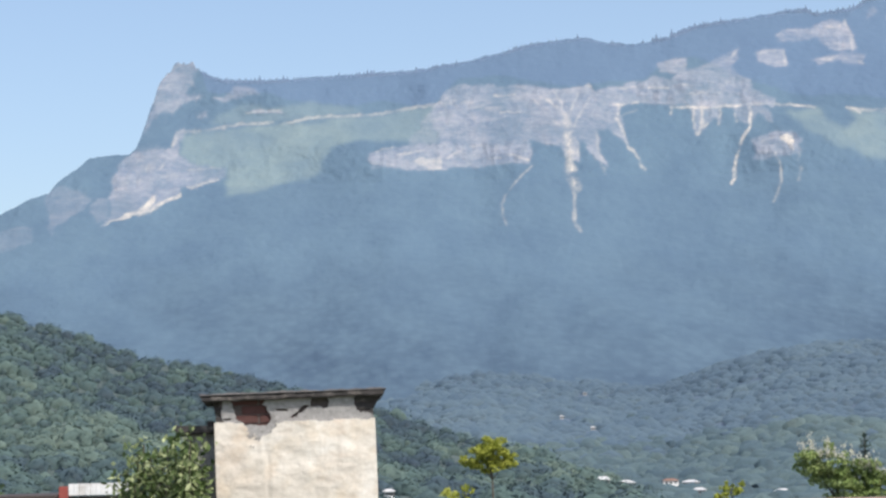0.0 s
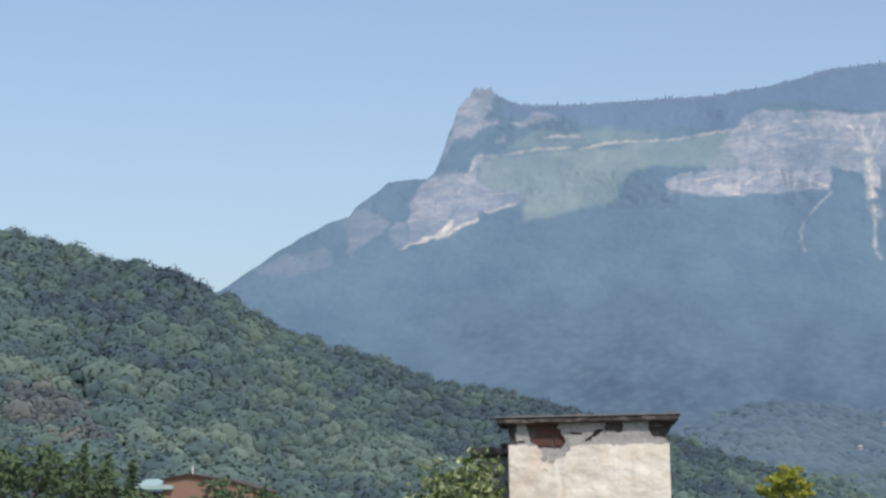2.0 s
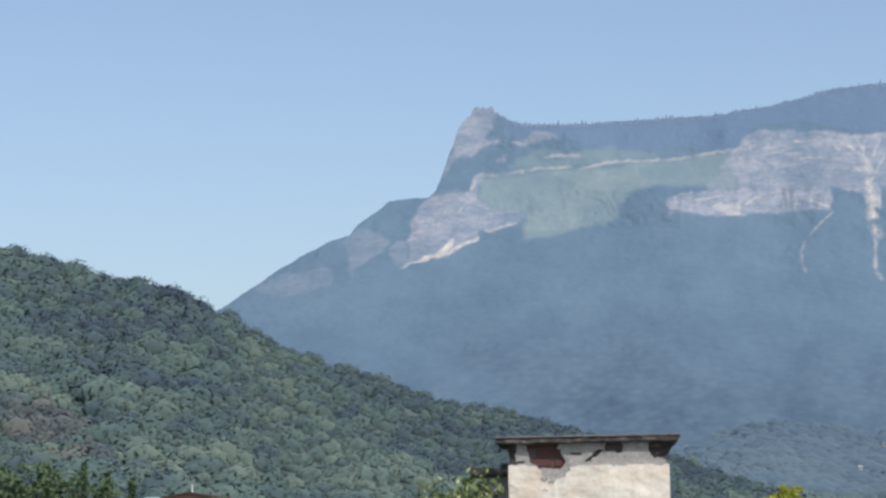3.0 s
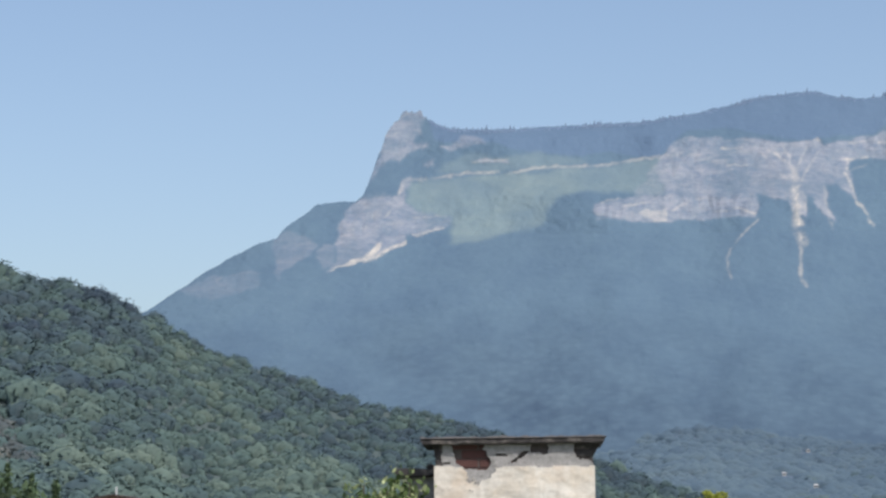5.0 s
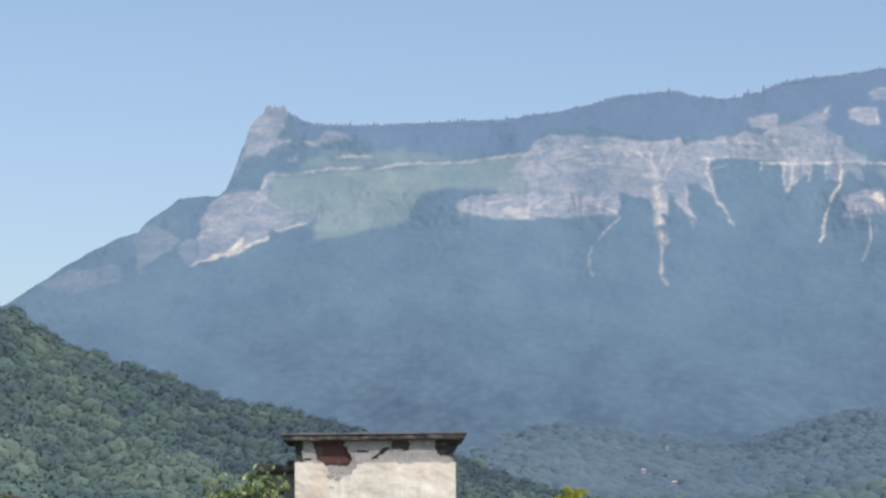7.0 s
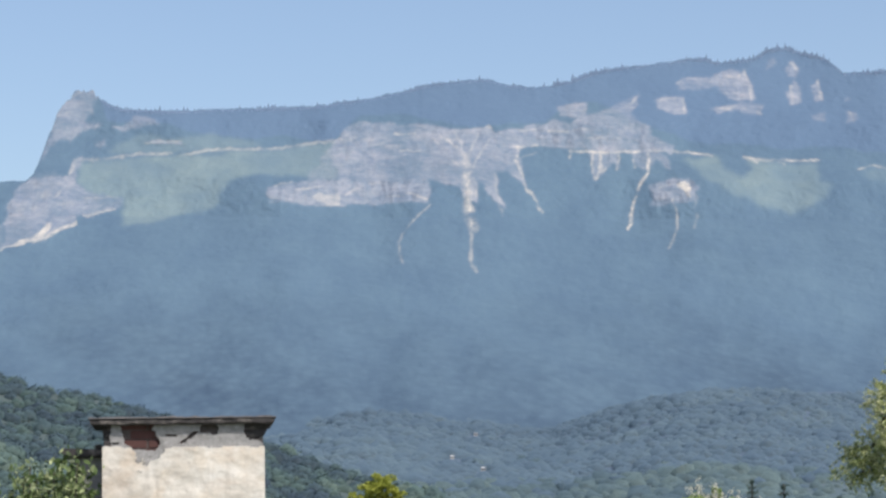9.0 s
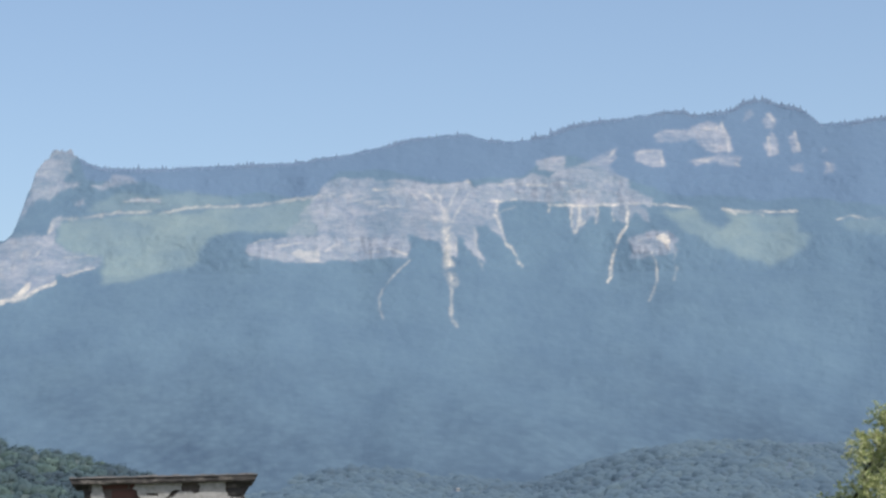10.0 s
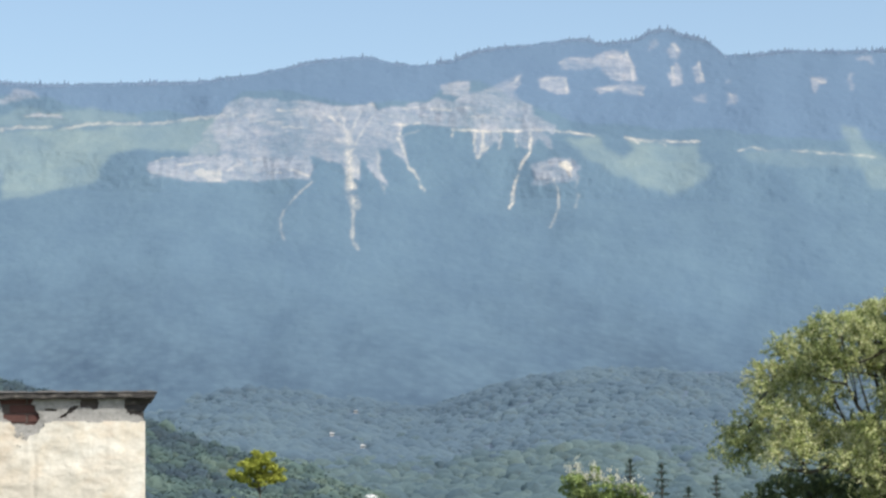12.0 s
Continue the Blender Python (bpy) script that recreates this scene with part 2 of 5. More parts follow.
M_OLDROOF = surface("faded_roof", (0.16, 0.11, 0.09), (0.26, 0.20, 0.17), 8, 0.6, 0.9, 0.5, 0.02)
M_GREYROOF = surface("grey_roof", (0.25, 0.25, 0.26), (0.42, 0.42, 0.43), 6, 0.6, 0.8)
M_DARK = surface("dark_boards", (0.03, 0.025, 0.025), (0.08, 0.06, 0.055), 9, 1.0, 0.85)
M_RED = surface("red_paint", (0.20, 0.04, 0.035), (0.31, 0.07, 0.055), 8, 1.0, 0.6)
M_GLASS = surface("dark_window_glass", (0.03, 0.04, 0.05), (0.06, 0.07, 0.08), 2, 0.5, 0.15, 0.0)

# ---- helpers for shapes ----
rng = np.random.default_rng(7)
LATTICE = rng.random((256, 256))


def smooth_noise(x, y, seed=0):
    x, y = np.asarray(x, float) + 17.3 * seed, np.asarray(y, float) + 9.1 * seed
    i, j = np.floor(x).astype(int), np.floor(y).astype(int)
    a, b = x - i, y - j
    a, b = a * a * (3 - 2 * a), b * b * (3 - 2 * b)
    i0, i1, j0, j1 = i % 256, (i + 1) % 256, j % 256, (j + 1) % 256
    top = LATTICE[i0, j0] * (1 - a) + LATTICE[i1, j0] * a
    low = LATTICE[i0, j1] * (1 - a) + LATTICE[i1, j1] * a
    return (top * (1 - b) + low * b) * 2 - 1


def fbm(x, y, octaves=4, seed=0):
    total, size = 0.0, 1.0
    for k in range(octaves):
        total = total + size * smooth_noise(np.asarray(x) * 2 ** k, np.asarray(y) * 2 ** k, seed + k)
        size *= 0.5
    return total / 1.9


def mesh_from(name, verts, faces, material, smooth=False):
    """A mesh from arrays: faces all with the same number of corners."""
    me = bpy.data.meshes.new(name)
    verts, faces = np.asarray(verts, np.float32), np.asarray(faces, np.int32)
    n, k = faces.shape
    me.vertices.add(len(verts))
    me.vertices.foreach_set("co", verts.ravel())
    me.loops.add(n * k)
    me.loops.foreach_set("vertex_index", faces.ravel())
    me.polygons.add(n)
    me.polygons.foreach_set("loop_start", np.arange(0, n * k, k, dtype=np.int32))
    me.polygons.foreach_set("use_smooth", np.full(n, smooth))
    me.update(calc_edges=True)
    me.materials.append(material)
    return me


def grid_faces(rows, cols):
    k = np.arange(rows * cols).reshape(rows, cols)
    return np.stack([k[:-1, :-1], k[:-1, 1:], k[1:, 1:], k[1:, :-1]], -1).reshape(-1, 4)


def layer(me, key, values):
    a = me.attributes.new(key, "FLOAT", "POINT")
    a.data.foreach_set("value", np.asarray(values, np.float32).ravel())


def ball(level, rough, seed):
    """A lumpy ball, as arrays."""
    bm = bmesh.new()
    bmesh.ops.create_icosphere(bm, subdivisions=level, radius=1)
    for v in bm.verts:
        v.co *= 1 + rough * noise.noise(v.co * 1.9 + Vector((seed * 7.7, 0, 0))) + rough * 0.6 * noise.noise(v.co * 4.3 + Vector((0, seed * 5.1, 0)))
    bm.verts.index_update()
    v = np.array([v.co[:] for v in bm.verts])
    f = np.array([[q.index for q in p.verts] for p in bm.faces])
    bm.free()
    return v, f


def leafy(count, seed, core, fine, grain=1):
    """A tree crown: a lumpy core inside a shell of leaf sprays that stand at all angles."""
    r = np.random.default_rng(seed)
    v, f = ball(grain, 0.42, seed)
    v = v * core
    d = r.normal(size=(count, 3))
    d[:, 2] += 0.35
    d /= np.linalg.norm(d, axis=1)[:, None]
    k = (1 + 0.22 * np.sin(d[:, 0] * 5 + seed) * np.cos(d[:, 1] * 4 + d[:, 2] * 3 + seed))[:, None]
    n = d + [0, 0, 0.3] + 0.45 * r.normal(size=(count, 3))
    n /= np.linalg.norm(n, axis=1)[:, None]
    a = np.cross(n, r.normal(size=(count, 3)))
    a /= np.linalg.norm(a, axis=1)[:, None]
    b = np.cross(n, a)
    size = (fine * (0.6 + 0.8 * r.random(count)))[:, None]
    c = d * k * (0.93 + 0.19 * r.random(count))[:, None]
    q = np.stack([c - a * size, c + (a * 0.5 + b * 0.9) * size, c + (a * 0.6 - b * 0.7) * size], 1).reshape(-1, 3)
    i = (np.arange(count) * 3)[:, None] + len(v)
    return np.concatenate([v, q]), np.concatenate([f, i + [[0, 2, 1]]])


def scatter(name, shapes, places, sizes, material, smooth=False, lift=0.0):
    """Many copies of a few shapes in one mesh. sizes: (n, 3). lift: turns rounded crowns up to the light of the whole canopy."""
    n = len(places)
    kind, turn = rng.integers(0, len(shapes), n), rng.random(n) * 2 * np.pi
    vs, fs, ns, tones, at = [], [], [], [], 0
    for k, (v, f) in enumerate(shapes):
        ids = np.nonzero(kind == k)[0]
        if not len(ids):
            continue
        c, s = np.cos(turn[ids])[:, None], np.sin(turn[ids])[:, None]
        x, y, z = v[:, 0][None], v[:, 1][None], v[:, 2][None]
        w = np.stack([(x * c - y * s) * sizes[ids, 0:1], (x * s + y * c) * sizes[ids, 1:2], z * sizes[ids, 2:3] + 0 * c], -1) + places[ids][:, None, :]
        vs.append(w.reshape(-1, 3))
        tones.append(np.repeat(rng.random(len(ids)), len(v)))
        if lift:
            g = np.stack([x * c - y * s, x * s + y * c, z + lift + 0 * c], -1).reshape(-1, 3)
            ns.append(g / (np.linalg.norm(g, axis=1)[:, None] + 1e-9))
        fs.append((f[None] + (np.arange(len(ids)) * len(v))[:, None, None] + at).reshape(-1, f.shape[1]))
        at += len(ids) * len(v)
    me = mesh_from(name, np.concatenate(vs), np.concatenate(fs), material, smooth)
    layer(me, "tone", np.concatenate(tones))
    if ns:
        me.normals_split_custom_set_from_vertices(np.concatenate(ns).tolist())
    return new(name, me)


def part(name, bm, material, parent=None, label="", smooth=False):
    me = bpy.data.meshes.new(name)
    bmesh.ops.recalc_face_normals(bm, faces=bm.faces[:])
    for f in bm.faces:
        f.smooth = smooth
    bm.to_mesh(me)
    bm.free()
    me.materials.append(material)
    ob = new(name, me)
    ob.parent = parent
    return tagged(ob, label)


def box(x0, x1, y0, y1, z0, z1, bevel=0.0, bm=None):
    bm = bm or bmesh.new()
    made = bmesh.ops.create_cube(bm, size=1, matrix=Matrix.Translation(((x0 + x1) / 2, (y0 + y1) / 2, (z0 + z1) / 2)) @ Matrix.Diagonal((x1 - x0, y1 - y0, z1 - z0, 1)))
    if bevel:
        edges = list({e for v in made["verts"] for e in v.link_edges})
        bmesh.ops.bevel(bm, geom=edges, offset=bevel, segments=2, affect="EDGES")
    return bm


def prism(profile, x0, x1):
    """A profile of (y, z) corners drawn out along x."""
    bm = bmesh.new()
    a = [bm.verts.new((x0, y, z)) for y, z in profile]
    b = [bm.verts.new((x1, y, z)) for y, z in profile]
    bm.faces.new(a)
    bm.faces.new(b[::-1])
    for i in range(len(profile)):
        j = (i + 1) % len(profile)
        bm.faces.new((a[i], b[i], b[j], a[j]))
    return bm


def limb(bm, points, r0, r1, sides=7):
    """A tapered, bent tube along the points."""
    rings = []
    n = len(points)
    for i, p in enumerate(points):
        d = (points[min(i + 1, n - 1)] - points[max(i - 1, 0)]).normalized()
        side = d.orthogonal().normalized()
        up = d.cross(side)
        r = r0 + (r1 - r0) * i / (n - 1)
        rings.append([bm.verts.new(p + (side * math.cos(a) + up * math.sin(a)) * r) for a in [2 * math.pi * k / sides for k in range(sides)]])
    for a, b in zip(rings, rings[1:]):
        for k in range(sides):
            bm.faces.new((a[k], a[(k + 1) % sides], b[(k + 1) % sides], b[k]))
    bm.faces.new(rings[-1])
    bm.faces.new(rings[0][::-1])


def bent(a, b, sway, steps=6, seed=0):
    """Points from a to b with a wandering bend."""
    a, b = Vector(a), Vector(b)
    out = []
    for i in range(steps + 1):
        t = i / steps
        w = Vector((noise.noise((seed + t * 2.1, 0, 1)), noise.noise((seed + t * 2.1, 5, 2)), noise.noise((seed + t * 2.1, 9, 3))))
        out.append(a.lerp(b, t) + w * sway * math.sin(math.pi * min(t * 1.0, 1)))
    return out


def leaves(name, centres, normals, length, width, material, parent, droop=0.2):
    """Folded pointed leaves, one at each centre."""
    n = len(centres)
    d = rng.normal(size=(n, 3))
    d[:, 2] -= droop
    d /= np.linalg.norm(d, axis=1)[:, None]
    nn = normals + rng.normal(size=(n, 3)) * 0.6
    nn -= (nn * d).sum(1)[:, None] * d
    nn /= np.linalg.norm(nn, axis=1)[:, None] + 1e-9
    s = np.cross(d, nn)
    size = (0.65 + 0.7 * rng.random(n))[:, None]
    L, W = length * size, width * size
    c = np.asarray(centres)
    v = np.stack([c - d * L * 0.5, c + s * W * 0.5 - nn * W * 0.12, c + d * L * 0.5 - nn * L * 0.12, c - s * W * 0.5 - nn * W * 0.12], 1)
    k = (np.arange(n) * 4)[:, None]
    f = np.concatenate([k + [[0, 1, 2]], k + [[0, 2, 3]]])
    ob = new(name, mesh_from(name, v.reshape(-1, 3), f, material))
    ob.parent = parent
    return ob


# ---- the land ----
def spline(points):
    xs, ys = [p[0] for p in points], [p[1] for p in points]
    return lambda u: np.interp(u, xs, ys)


# bearings (metres aside for each metre ahead) and slopes (metres above the eye for each metre ahead)
RIDGE = spline([
    (-0.4200, 0.0200), (-0.3000, 0.0620), (-0.2177, 0.1026), (-0.1920, 0.1192), (-0.1785, 0.1268), (-0.1687, 0.1314), (-0.1626,
    0.1333), (-0.1589, 0.1376), (-0.1504, 0.1433), (-0.1450, 0.1473), (-0.1370, 0.1486), (-0.1290, 0.1484), (-0.1253, 0.1515), (-0.1217, 0.1602),
    (-0.1187, 0.1699), (-0.1162, 0.1767), (-0.1126, 0.1827), (-0.1094, 0.1855), (-0.1053, 0.1878), (-0.1016, 0.1863), (-0.0980, 0.1830), (-0.0884,
    0.1796), (-0.0731, 0.1786), (-0.0426, 0.1800), (-0.0119, 0.1811), (0.0118, 0.1833), (0.0285, 0.1871), (0.0428, 0.1908), (0.0644,
    0.1930), (0.0740, 0.1907), (0.0861, 0.1895), (0.1006, 0.1923), (0.1128, 0.1967), (0.1249, 0.1987), (0.1420, 0.2006), (0.1518,
    0.2025), (0.1592, 0.2027), (0.1641, 0.2008), (0.1801, 0.2029), (0.1862, 0.2067), (0.1936, 0.2077), (0.2010, 0.2056), (0.2109,
    0.2033), (0.2154, 0.2000), (0.2188, 0.1968), (0.2332, 0.1976), (0.2457, 0.1997), (0.2707, 0.1997), (0.2903, 0.2009), (0.3600,
    0.2000)])
HILL = spline([(-0.42, 0.150), (-0.315, 0.132), (-0.282, 0.122), (-0.246, 0.114), (-0.218, 0.103), (-0.191, 0.089), (-0.154, 0.078), (-0.128, 0.067), (-0.094, 0.062), (-0.059, 0.050),
               (-0.024, 0.040), (-0.001, 0.033), (0.022, 0.027), (0.059, 0.015), (0.085, 0.004), (0.10, -0.01)])


SPURS = spline([(-0.40, 0.046), (0.02, 0.045), (0.075, 0.047), (0.13, 0.054), (0.187, 0.061), (0.25, 0.064), (0.36, 0.062)])
CONIFERS = spline([(-0.12, 0.30), (-0.099, 0.186), (-0.095, 0.174), (-0.07, 0.172), (-0.04, 0.166), (0.0, 0.168), (0.012, 0.179), (0.06, 0.174), (0.09, 0.175), (0.10, 0.182),
                   (0.112, 0.183), (0.13, 0.176), (0.15, 0.167), (0.30, 0.160), (0.36, 0.16)])  # lower edge of the conifer belt


def inside(u, v, corners):
    hit = np.zeros(u.shape, bool)
    n = len(corners)
    for i in range(n):
        (x0, y0), (x1, y1) = corners[i], corners[(i + 1) % n]
        cross = ((y0 > v) != (y1 > v)) & (u < (x1 - x0) * (v - y0) / (y1 - y0 + 1e-12) + x0)
        hit ^= cross
    return hit


def along(u, v, points, half):
    """Nearness to a line of points: 1 on it, 0 at the half width and beyond."""
    best = np.full(u.shape, 9.0)
    for (x0, y0), (x1, y1) in zip(points, points[1:]):
        t = np.clip(((u - x0) * (x1 - x0) + (v - y0) * (y1 - y0)) / ((x1 - x0) ** 2 + (y1 - y0) ** 2), 0, 1)
        best = np.minimum(best, np.hypot(u - x0 - t * (x1 - x0), v - y0 - t * (y1 - y0)))
    return np.clip(1.5 * (1 - best / half), 0, 1)


def spread(a, u, v, outline, strength):
    """Lays a cover over the ground within an outline of bearings and slopes."""
    return np.maximum(a, strength * inside(u, v, outline))


def streak(a, u, v, line, half, strength, broken):
    """Lays a cover along a line, broken up as it runs."""
    return np.maximum(a, strength * along(u, v, line, half) * broken)


def cover(u, v):
    """Ground cover at bearings and slopes: rock, meadow and bare scree, each 0 to 1."""
    wu, wv = u + 0.0026 * fbm(u * 170, v * 260, 4, 3), v + 0.0020 * fbm(u * 150, v * 300, 4, 8)
    su, sv = u + 0.0012 * fbm(u * 330, v * 330, 4, 13), v + 0.0007 * fbm(u * 400, v * 400, 3, 18)
    broken = np.clip(0.70 + 1.25 * fbm(u * 260, v * 420, 3, 41), 0.04, 1)
    rock, grass, pale = np.zeros(u.shape), np.zeros(u.shape), np.zeros(u.shape)
    # the summit tower and the outcrops beside it
    rock = spread(rock, wu, wv, [(-0.1237, 0.1571), (-0.1195, 0.1661), (-0.1187, 0.1722), (-0.1168, 0.1782), (-0.1116, 0.1848), (-0.1061, 0.1892), (-0.1006, 0.1862), (-0.0981, 0.1843), (-0.1019, 0.1806), (-0.1012, 0.1775), (-0.1048, 0.1746), (-0.0971, 0.1726), (-0.1004, 0.1707), (-0.1066, 0.1692), (-0.1095, 0.1658), (-0.1147, 0.1668), (-0.1190, 0.1620)], 0.62)
    rock = spread(rock, wu, wv, [(-0.0913, 0.1714), (-0.0851, 0.1755), (-0.0832, 0.1769), (-0.0740, 0.1764), (-0.0735, 0.1738), (-0.0812, 0.1721), (-0.0879, 0.1704)], 0.62)
    rock = spread(rock, wu, wv, [(-0.0998, 0.1643), (-0.0955, 0.1658), (-0.0941, 0.1638), (-0.0984, 0.1629)], 0.6)
    rock = spread(rock, wu, wv, [(-0.0797, 0.1653), (-0.0730, 0.1662), (-0.0644, 0.1662), (-0.0634, 0.1650), (-0.0735, 0.1645)], 0.7)
    # the cliffs under the tower
    rock = spread(rock, wu, wv, [(-0.1296, 0.1479), (-0.1236, 0.1508), (-0.1165, 0.1513), (-0.1102, 0.1518), (-0.1094, 0.1571), (-0.1065, 0.1595), (-0.1050, 0.1576), (-0.1079, 0.1527), (-0.1064, 0.1474), (-0.0996, 0.1435), (-0.0881, 0.1421), (-0.0886, 0.1382), (-0.0948, 0.1353), (-0.1062, 0.1329), (-0.1114, 0.1281), (-0.1233, 0.1243), (-0.1323, 0.1210), (-0.1394, 0.1183), (-0.1362, 0.1239), (-0.1377, 0.1311), (-0.1350, 0.1388), (-0.1327, 0.1443)], 0.66)
    rock = spread(rock, wu, wv, [(-0.1636, 0.1340), (-0.1569, 0.1354), (-0.1509, 0.1335), (-0.1461, 0.1299), (-0.1476, 0.1244), (-0.1543, 0.1220), (-0.1590, 0.1191), (-0.1613, 0.1143), (-0.1628, 0.1191)], 0.32)
    rock = spread(rock, wu, wv, [(-0.1460, 0.1263), (-0.1420, 0.1311), (-0.1377, 0.1299), (-0.1376, 0.1215), (-0.1411, 0.1195)], 0.3)
    rock = spread(rock, wu, wv, [(-0.2042, 0.1108), (-0.1924, 0.1168), (-0.1805, 0.1172), (-0.1709, 0.1191), (-0.1703, 0.1131), (-0.1798, 0.1091), (-0.1945, 0.1072)], 0.24)
    # the great quarried face
    rock = spread(rock, wu, wv, [(0.0013, 0.1670), (0.0070, 0.1719), (0.0200, 0.1738), (0.0319, 0.1735), (0.0451, 0.1732), (0.0547, 0.1713), (0.0611, 0.1725), (0.0655, 0.1739), (0.0693, 0.1708), (0.0774, 0.1727), (0.0796, 0.1567), (0.0814, 0.1470), (0.0744, 0.1552), (0.0696, 0.1548), (0.0727, 0.1367), (0.0675, 0.1422), (0.0643, 0.1487), (0.0619, 0.1504), (0.0608, 0.1403), (0.0570, 0.1422), (0.0533, 0.1471), (0.0466, 0.1485), (0.0414, 0.1500), (0.0408, 0.1408), (0.0198, 0.1409), (0.0055, 0.1404), (0.0031, 0.1525), (-0.0004, 0.1610)], 0.66)
    rock = spread(rock, wu, wv, [(-0.0112, 0.1489), (-0.0040, 0.1598), (0.0032, 0.1690), (0.0109, 0.1748), (0.0152, 0.1743), (0.0199, 0.1597), (0.0151, 0.1488)], 0.36)
    rock = spread(rock, wu, wv, [(0.0678, 0.1703), (0.0870, 0.1736), (0.0954, 0.1760), (0.1014, 0.1741), (0.1067, 0.1775), (0.1158, 0.1784), (0.1266, 0.1784), (0.1330, 0.1740), (0.1395, 0.1687), (0.1462, 0.1652), (0.1454, 0.1628), (0.1155, 0.1624), (0.0988, 0.1634), (0.0869, 0.1654), (0.0749, 0.1640)], 0.68)
    rock = spread(rock, wu, wv, [(0.1067, 0.1775), (0.1158, 0.1808), (0.1231, 0.1845), (0.1272, 0.1857), (0.1307, 0.1842), (0.1283, 0.1803), (0.1278, 0.1774)], 0.5)
    rock = spread(rock, wu, wv, [(-0.0265, 0.1472), (-0.0184, 0.1489), (-0.0064, 0.1496), (0.0079, 0.1505), (0.0199, 0.1496), (0.0409, 0.1476), (0.0413, 0.1394), (0.0341, 0.1418), (0.0270, 0.1399), (0.0031, 0.1390), (-0.0088, 0.1385), (-0.0172, 0.1402), (-0.0265, 0.1395)], 0.74)
    rock = spread(rock, wu, wv, [(0.0955, 0.1814), (0.1015, 0.1833), (0.1099, 0.1828), (0.1091, 0.1784), (0.1038, 0.1765), (0.0971, 0.1785)], 0.7)
    rock = spread(rock, wu, wv, [(0.1349, 0.1474), (0.1416, 0.1507), (0.1512, 0.1522), (0.1549, 0.1485), (0.1543, 0.1420), (0.1485, 0.1406), (0.1390, 0.1392), (0.1343, 0.1406)], 0.66)
    rock = spread(rock, wu, wv, [(0.1079, 0.1629), (0.1227, 0.1624), (0.1214, 0.1547), (0.1179, 0.1595), (0.1154, 0.1535), (0.1115, 0.1503), (0.1097, 0.1571)], 0.5)
    rock = spread(rock, wu, wv, [(0.1275, 0.1624), (0.1442, 0.1619), (0.1429, 0.1551), (0.1384, 0.1595), (0.1345, 0.1546), (0.1293, 0.1571)], 0.5)
    # outcrops among the conifers of the upper slope
    rock = spread(rock, wu, wv, [(0.1459, 0.1925), (0.1493, 0.1953), (0.1616, 0.1956), (0.1702, 0.1985), (0.1763, 0.1974), (0.1788, 0.1925), (0.1802, 0.1849), (0.1738, 0.1838), (0.1665, 0.1866), (0.1635, 0.1909), (0.1542, 0.1893), (0.1469, 0.1896)], 0.85)
    rock = spread(rock, wu, wv, [(0.1620, 0.1811), (0.1689, 0.1837), (0.1831, 0.1830), (0.1836, 0.1786), (0.1782, 0.1789), (0.1738, 0.1808), (0.1664, 0.1787)], 0.75)
    rock = spread(rock, wu, wv, [(0.1371, 0.1855), (0.1493, 0.1867), (0.1505, 0.1789), (0.1444, 0.1788), (0.1383, 0.1811)], 0.8)
    rock = spread(rock, wu, wv, [(0.1215, 0.1827), (0.1293, 0.1873), (0.1312, 0.1824), (0.1261, 0.1798), (0.1225, 0.1803)], 0.7)
    rock = spread(rock, wu, wv, [(0.1931, 0.2002), (0.1973, 0.2030), (0.1995, 0.1991), (0.1980, 0.1951), (0.1936, 0.1955)], 0.75)
    rock = spread(rock, wu, wv, [(0.1945, 0.1891), (0.1970, 0.1946), (0.1995, 0.1917), (0.2014, 0.1848), (0.1959, 0.1842)], 0.7)
    rock = spread(rock, wu, wv, [(0.2054, 0.1899), (0.2074, 0.1953), (0.2103, 0.1855), (0.2053, 0.1844)], 0.75)
    rock = spread(rock, wu, wv, [(0.1867, 0.2038), (0.1897, 0.2048), (0.1892, 0.2009), (0.1862, 0.1983)], 0.5)
    rock = spread(rock, wu, wv, [(0.2053, 0.1780), (0.2122, 0.1801), (0.2112, 0.1772), (0.2057, 0.1766)], 0.5)
    rock = spread(rock, wu, wv, [(0.2196, 0.1808), (0.2236, 0.1814), (0.2245, 0.1769), (0.2201, 0.1763)], 0.55)
    rock = spread(rock, wu, wv, [(0.2187, 0.1857), (0.2212, 0.1867), (0.2216, 0.1843), (0.2192, 0.1842)], 0.5)
    rock = spread(rock, wu, wv, [(0.2565, 0.1875), (0.2595, 0.1895), (0.2650, 0.1872), (0.2604, 0.1851), (0.2594, 0.1816), (0.2575, 0.1855)], 0.7)
    rock = spread(rock, wu, wv, [(0.2743, 0.1893), (0.2760, 0.1909), (0.2764, 0.1844), (0.2744, 0.1844)], 0.5)
    rock = spread(rock, wu, wv, [(0.2771, 0.1979), (0.2832, 0.1990), (0.2841, 0.1950), (0.2806, 0.1959)], 0.65)
    # meadows on the shelf
    grass = spread(grass, wu, wv, [(-0.1074, 0.1571), (-0.0878, 0.1585), (-0.0615, 0.1599), (-0.0375, 0.1615), (-0.0136, 0.1639), (0.0056, 0.1670), (0.0079, 0.1597), (0.0007, 0.1501), (-0.0136, 0.1513), (-0.0303, 0.1526), (-0.0423, 0.1507), (-0.0459, 0.1453), (-0.0506, 0.1369), (-0.0613, 0.1353), (-0.0709, 0.1329), (-0.0863, 0.1286), (-0.0876, 0.1358), (-0.0881, 0.1421), (-0.0996, 0.1435), (-0.1064, 0.1479)], 0.9)
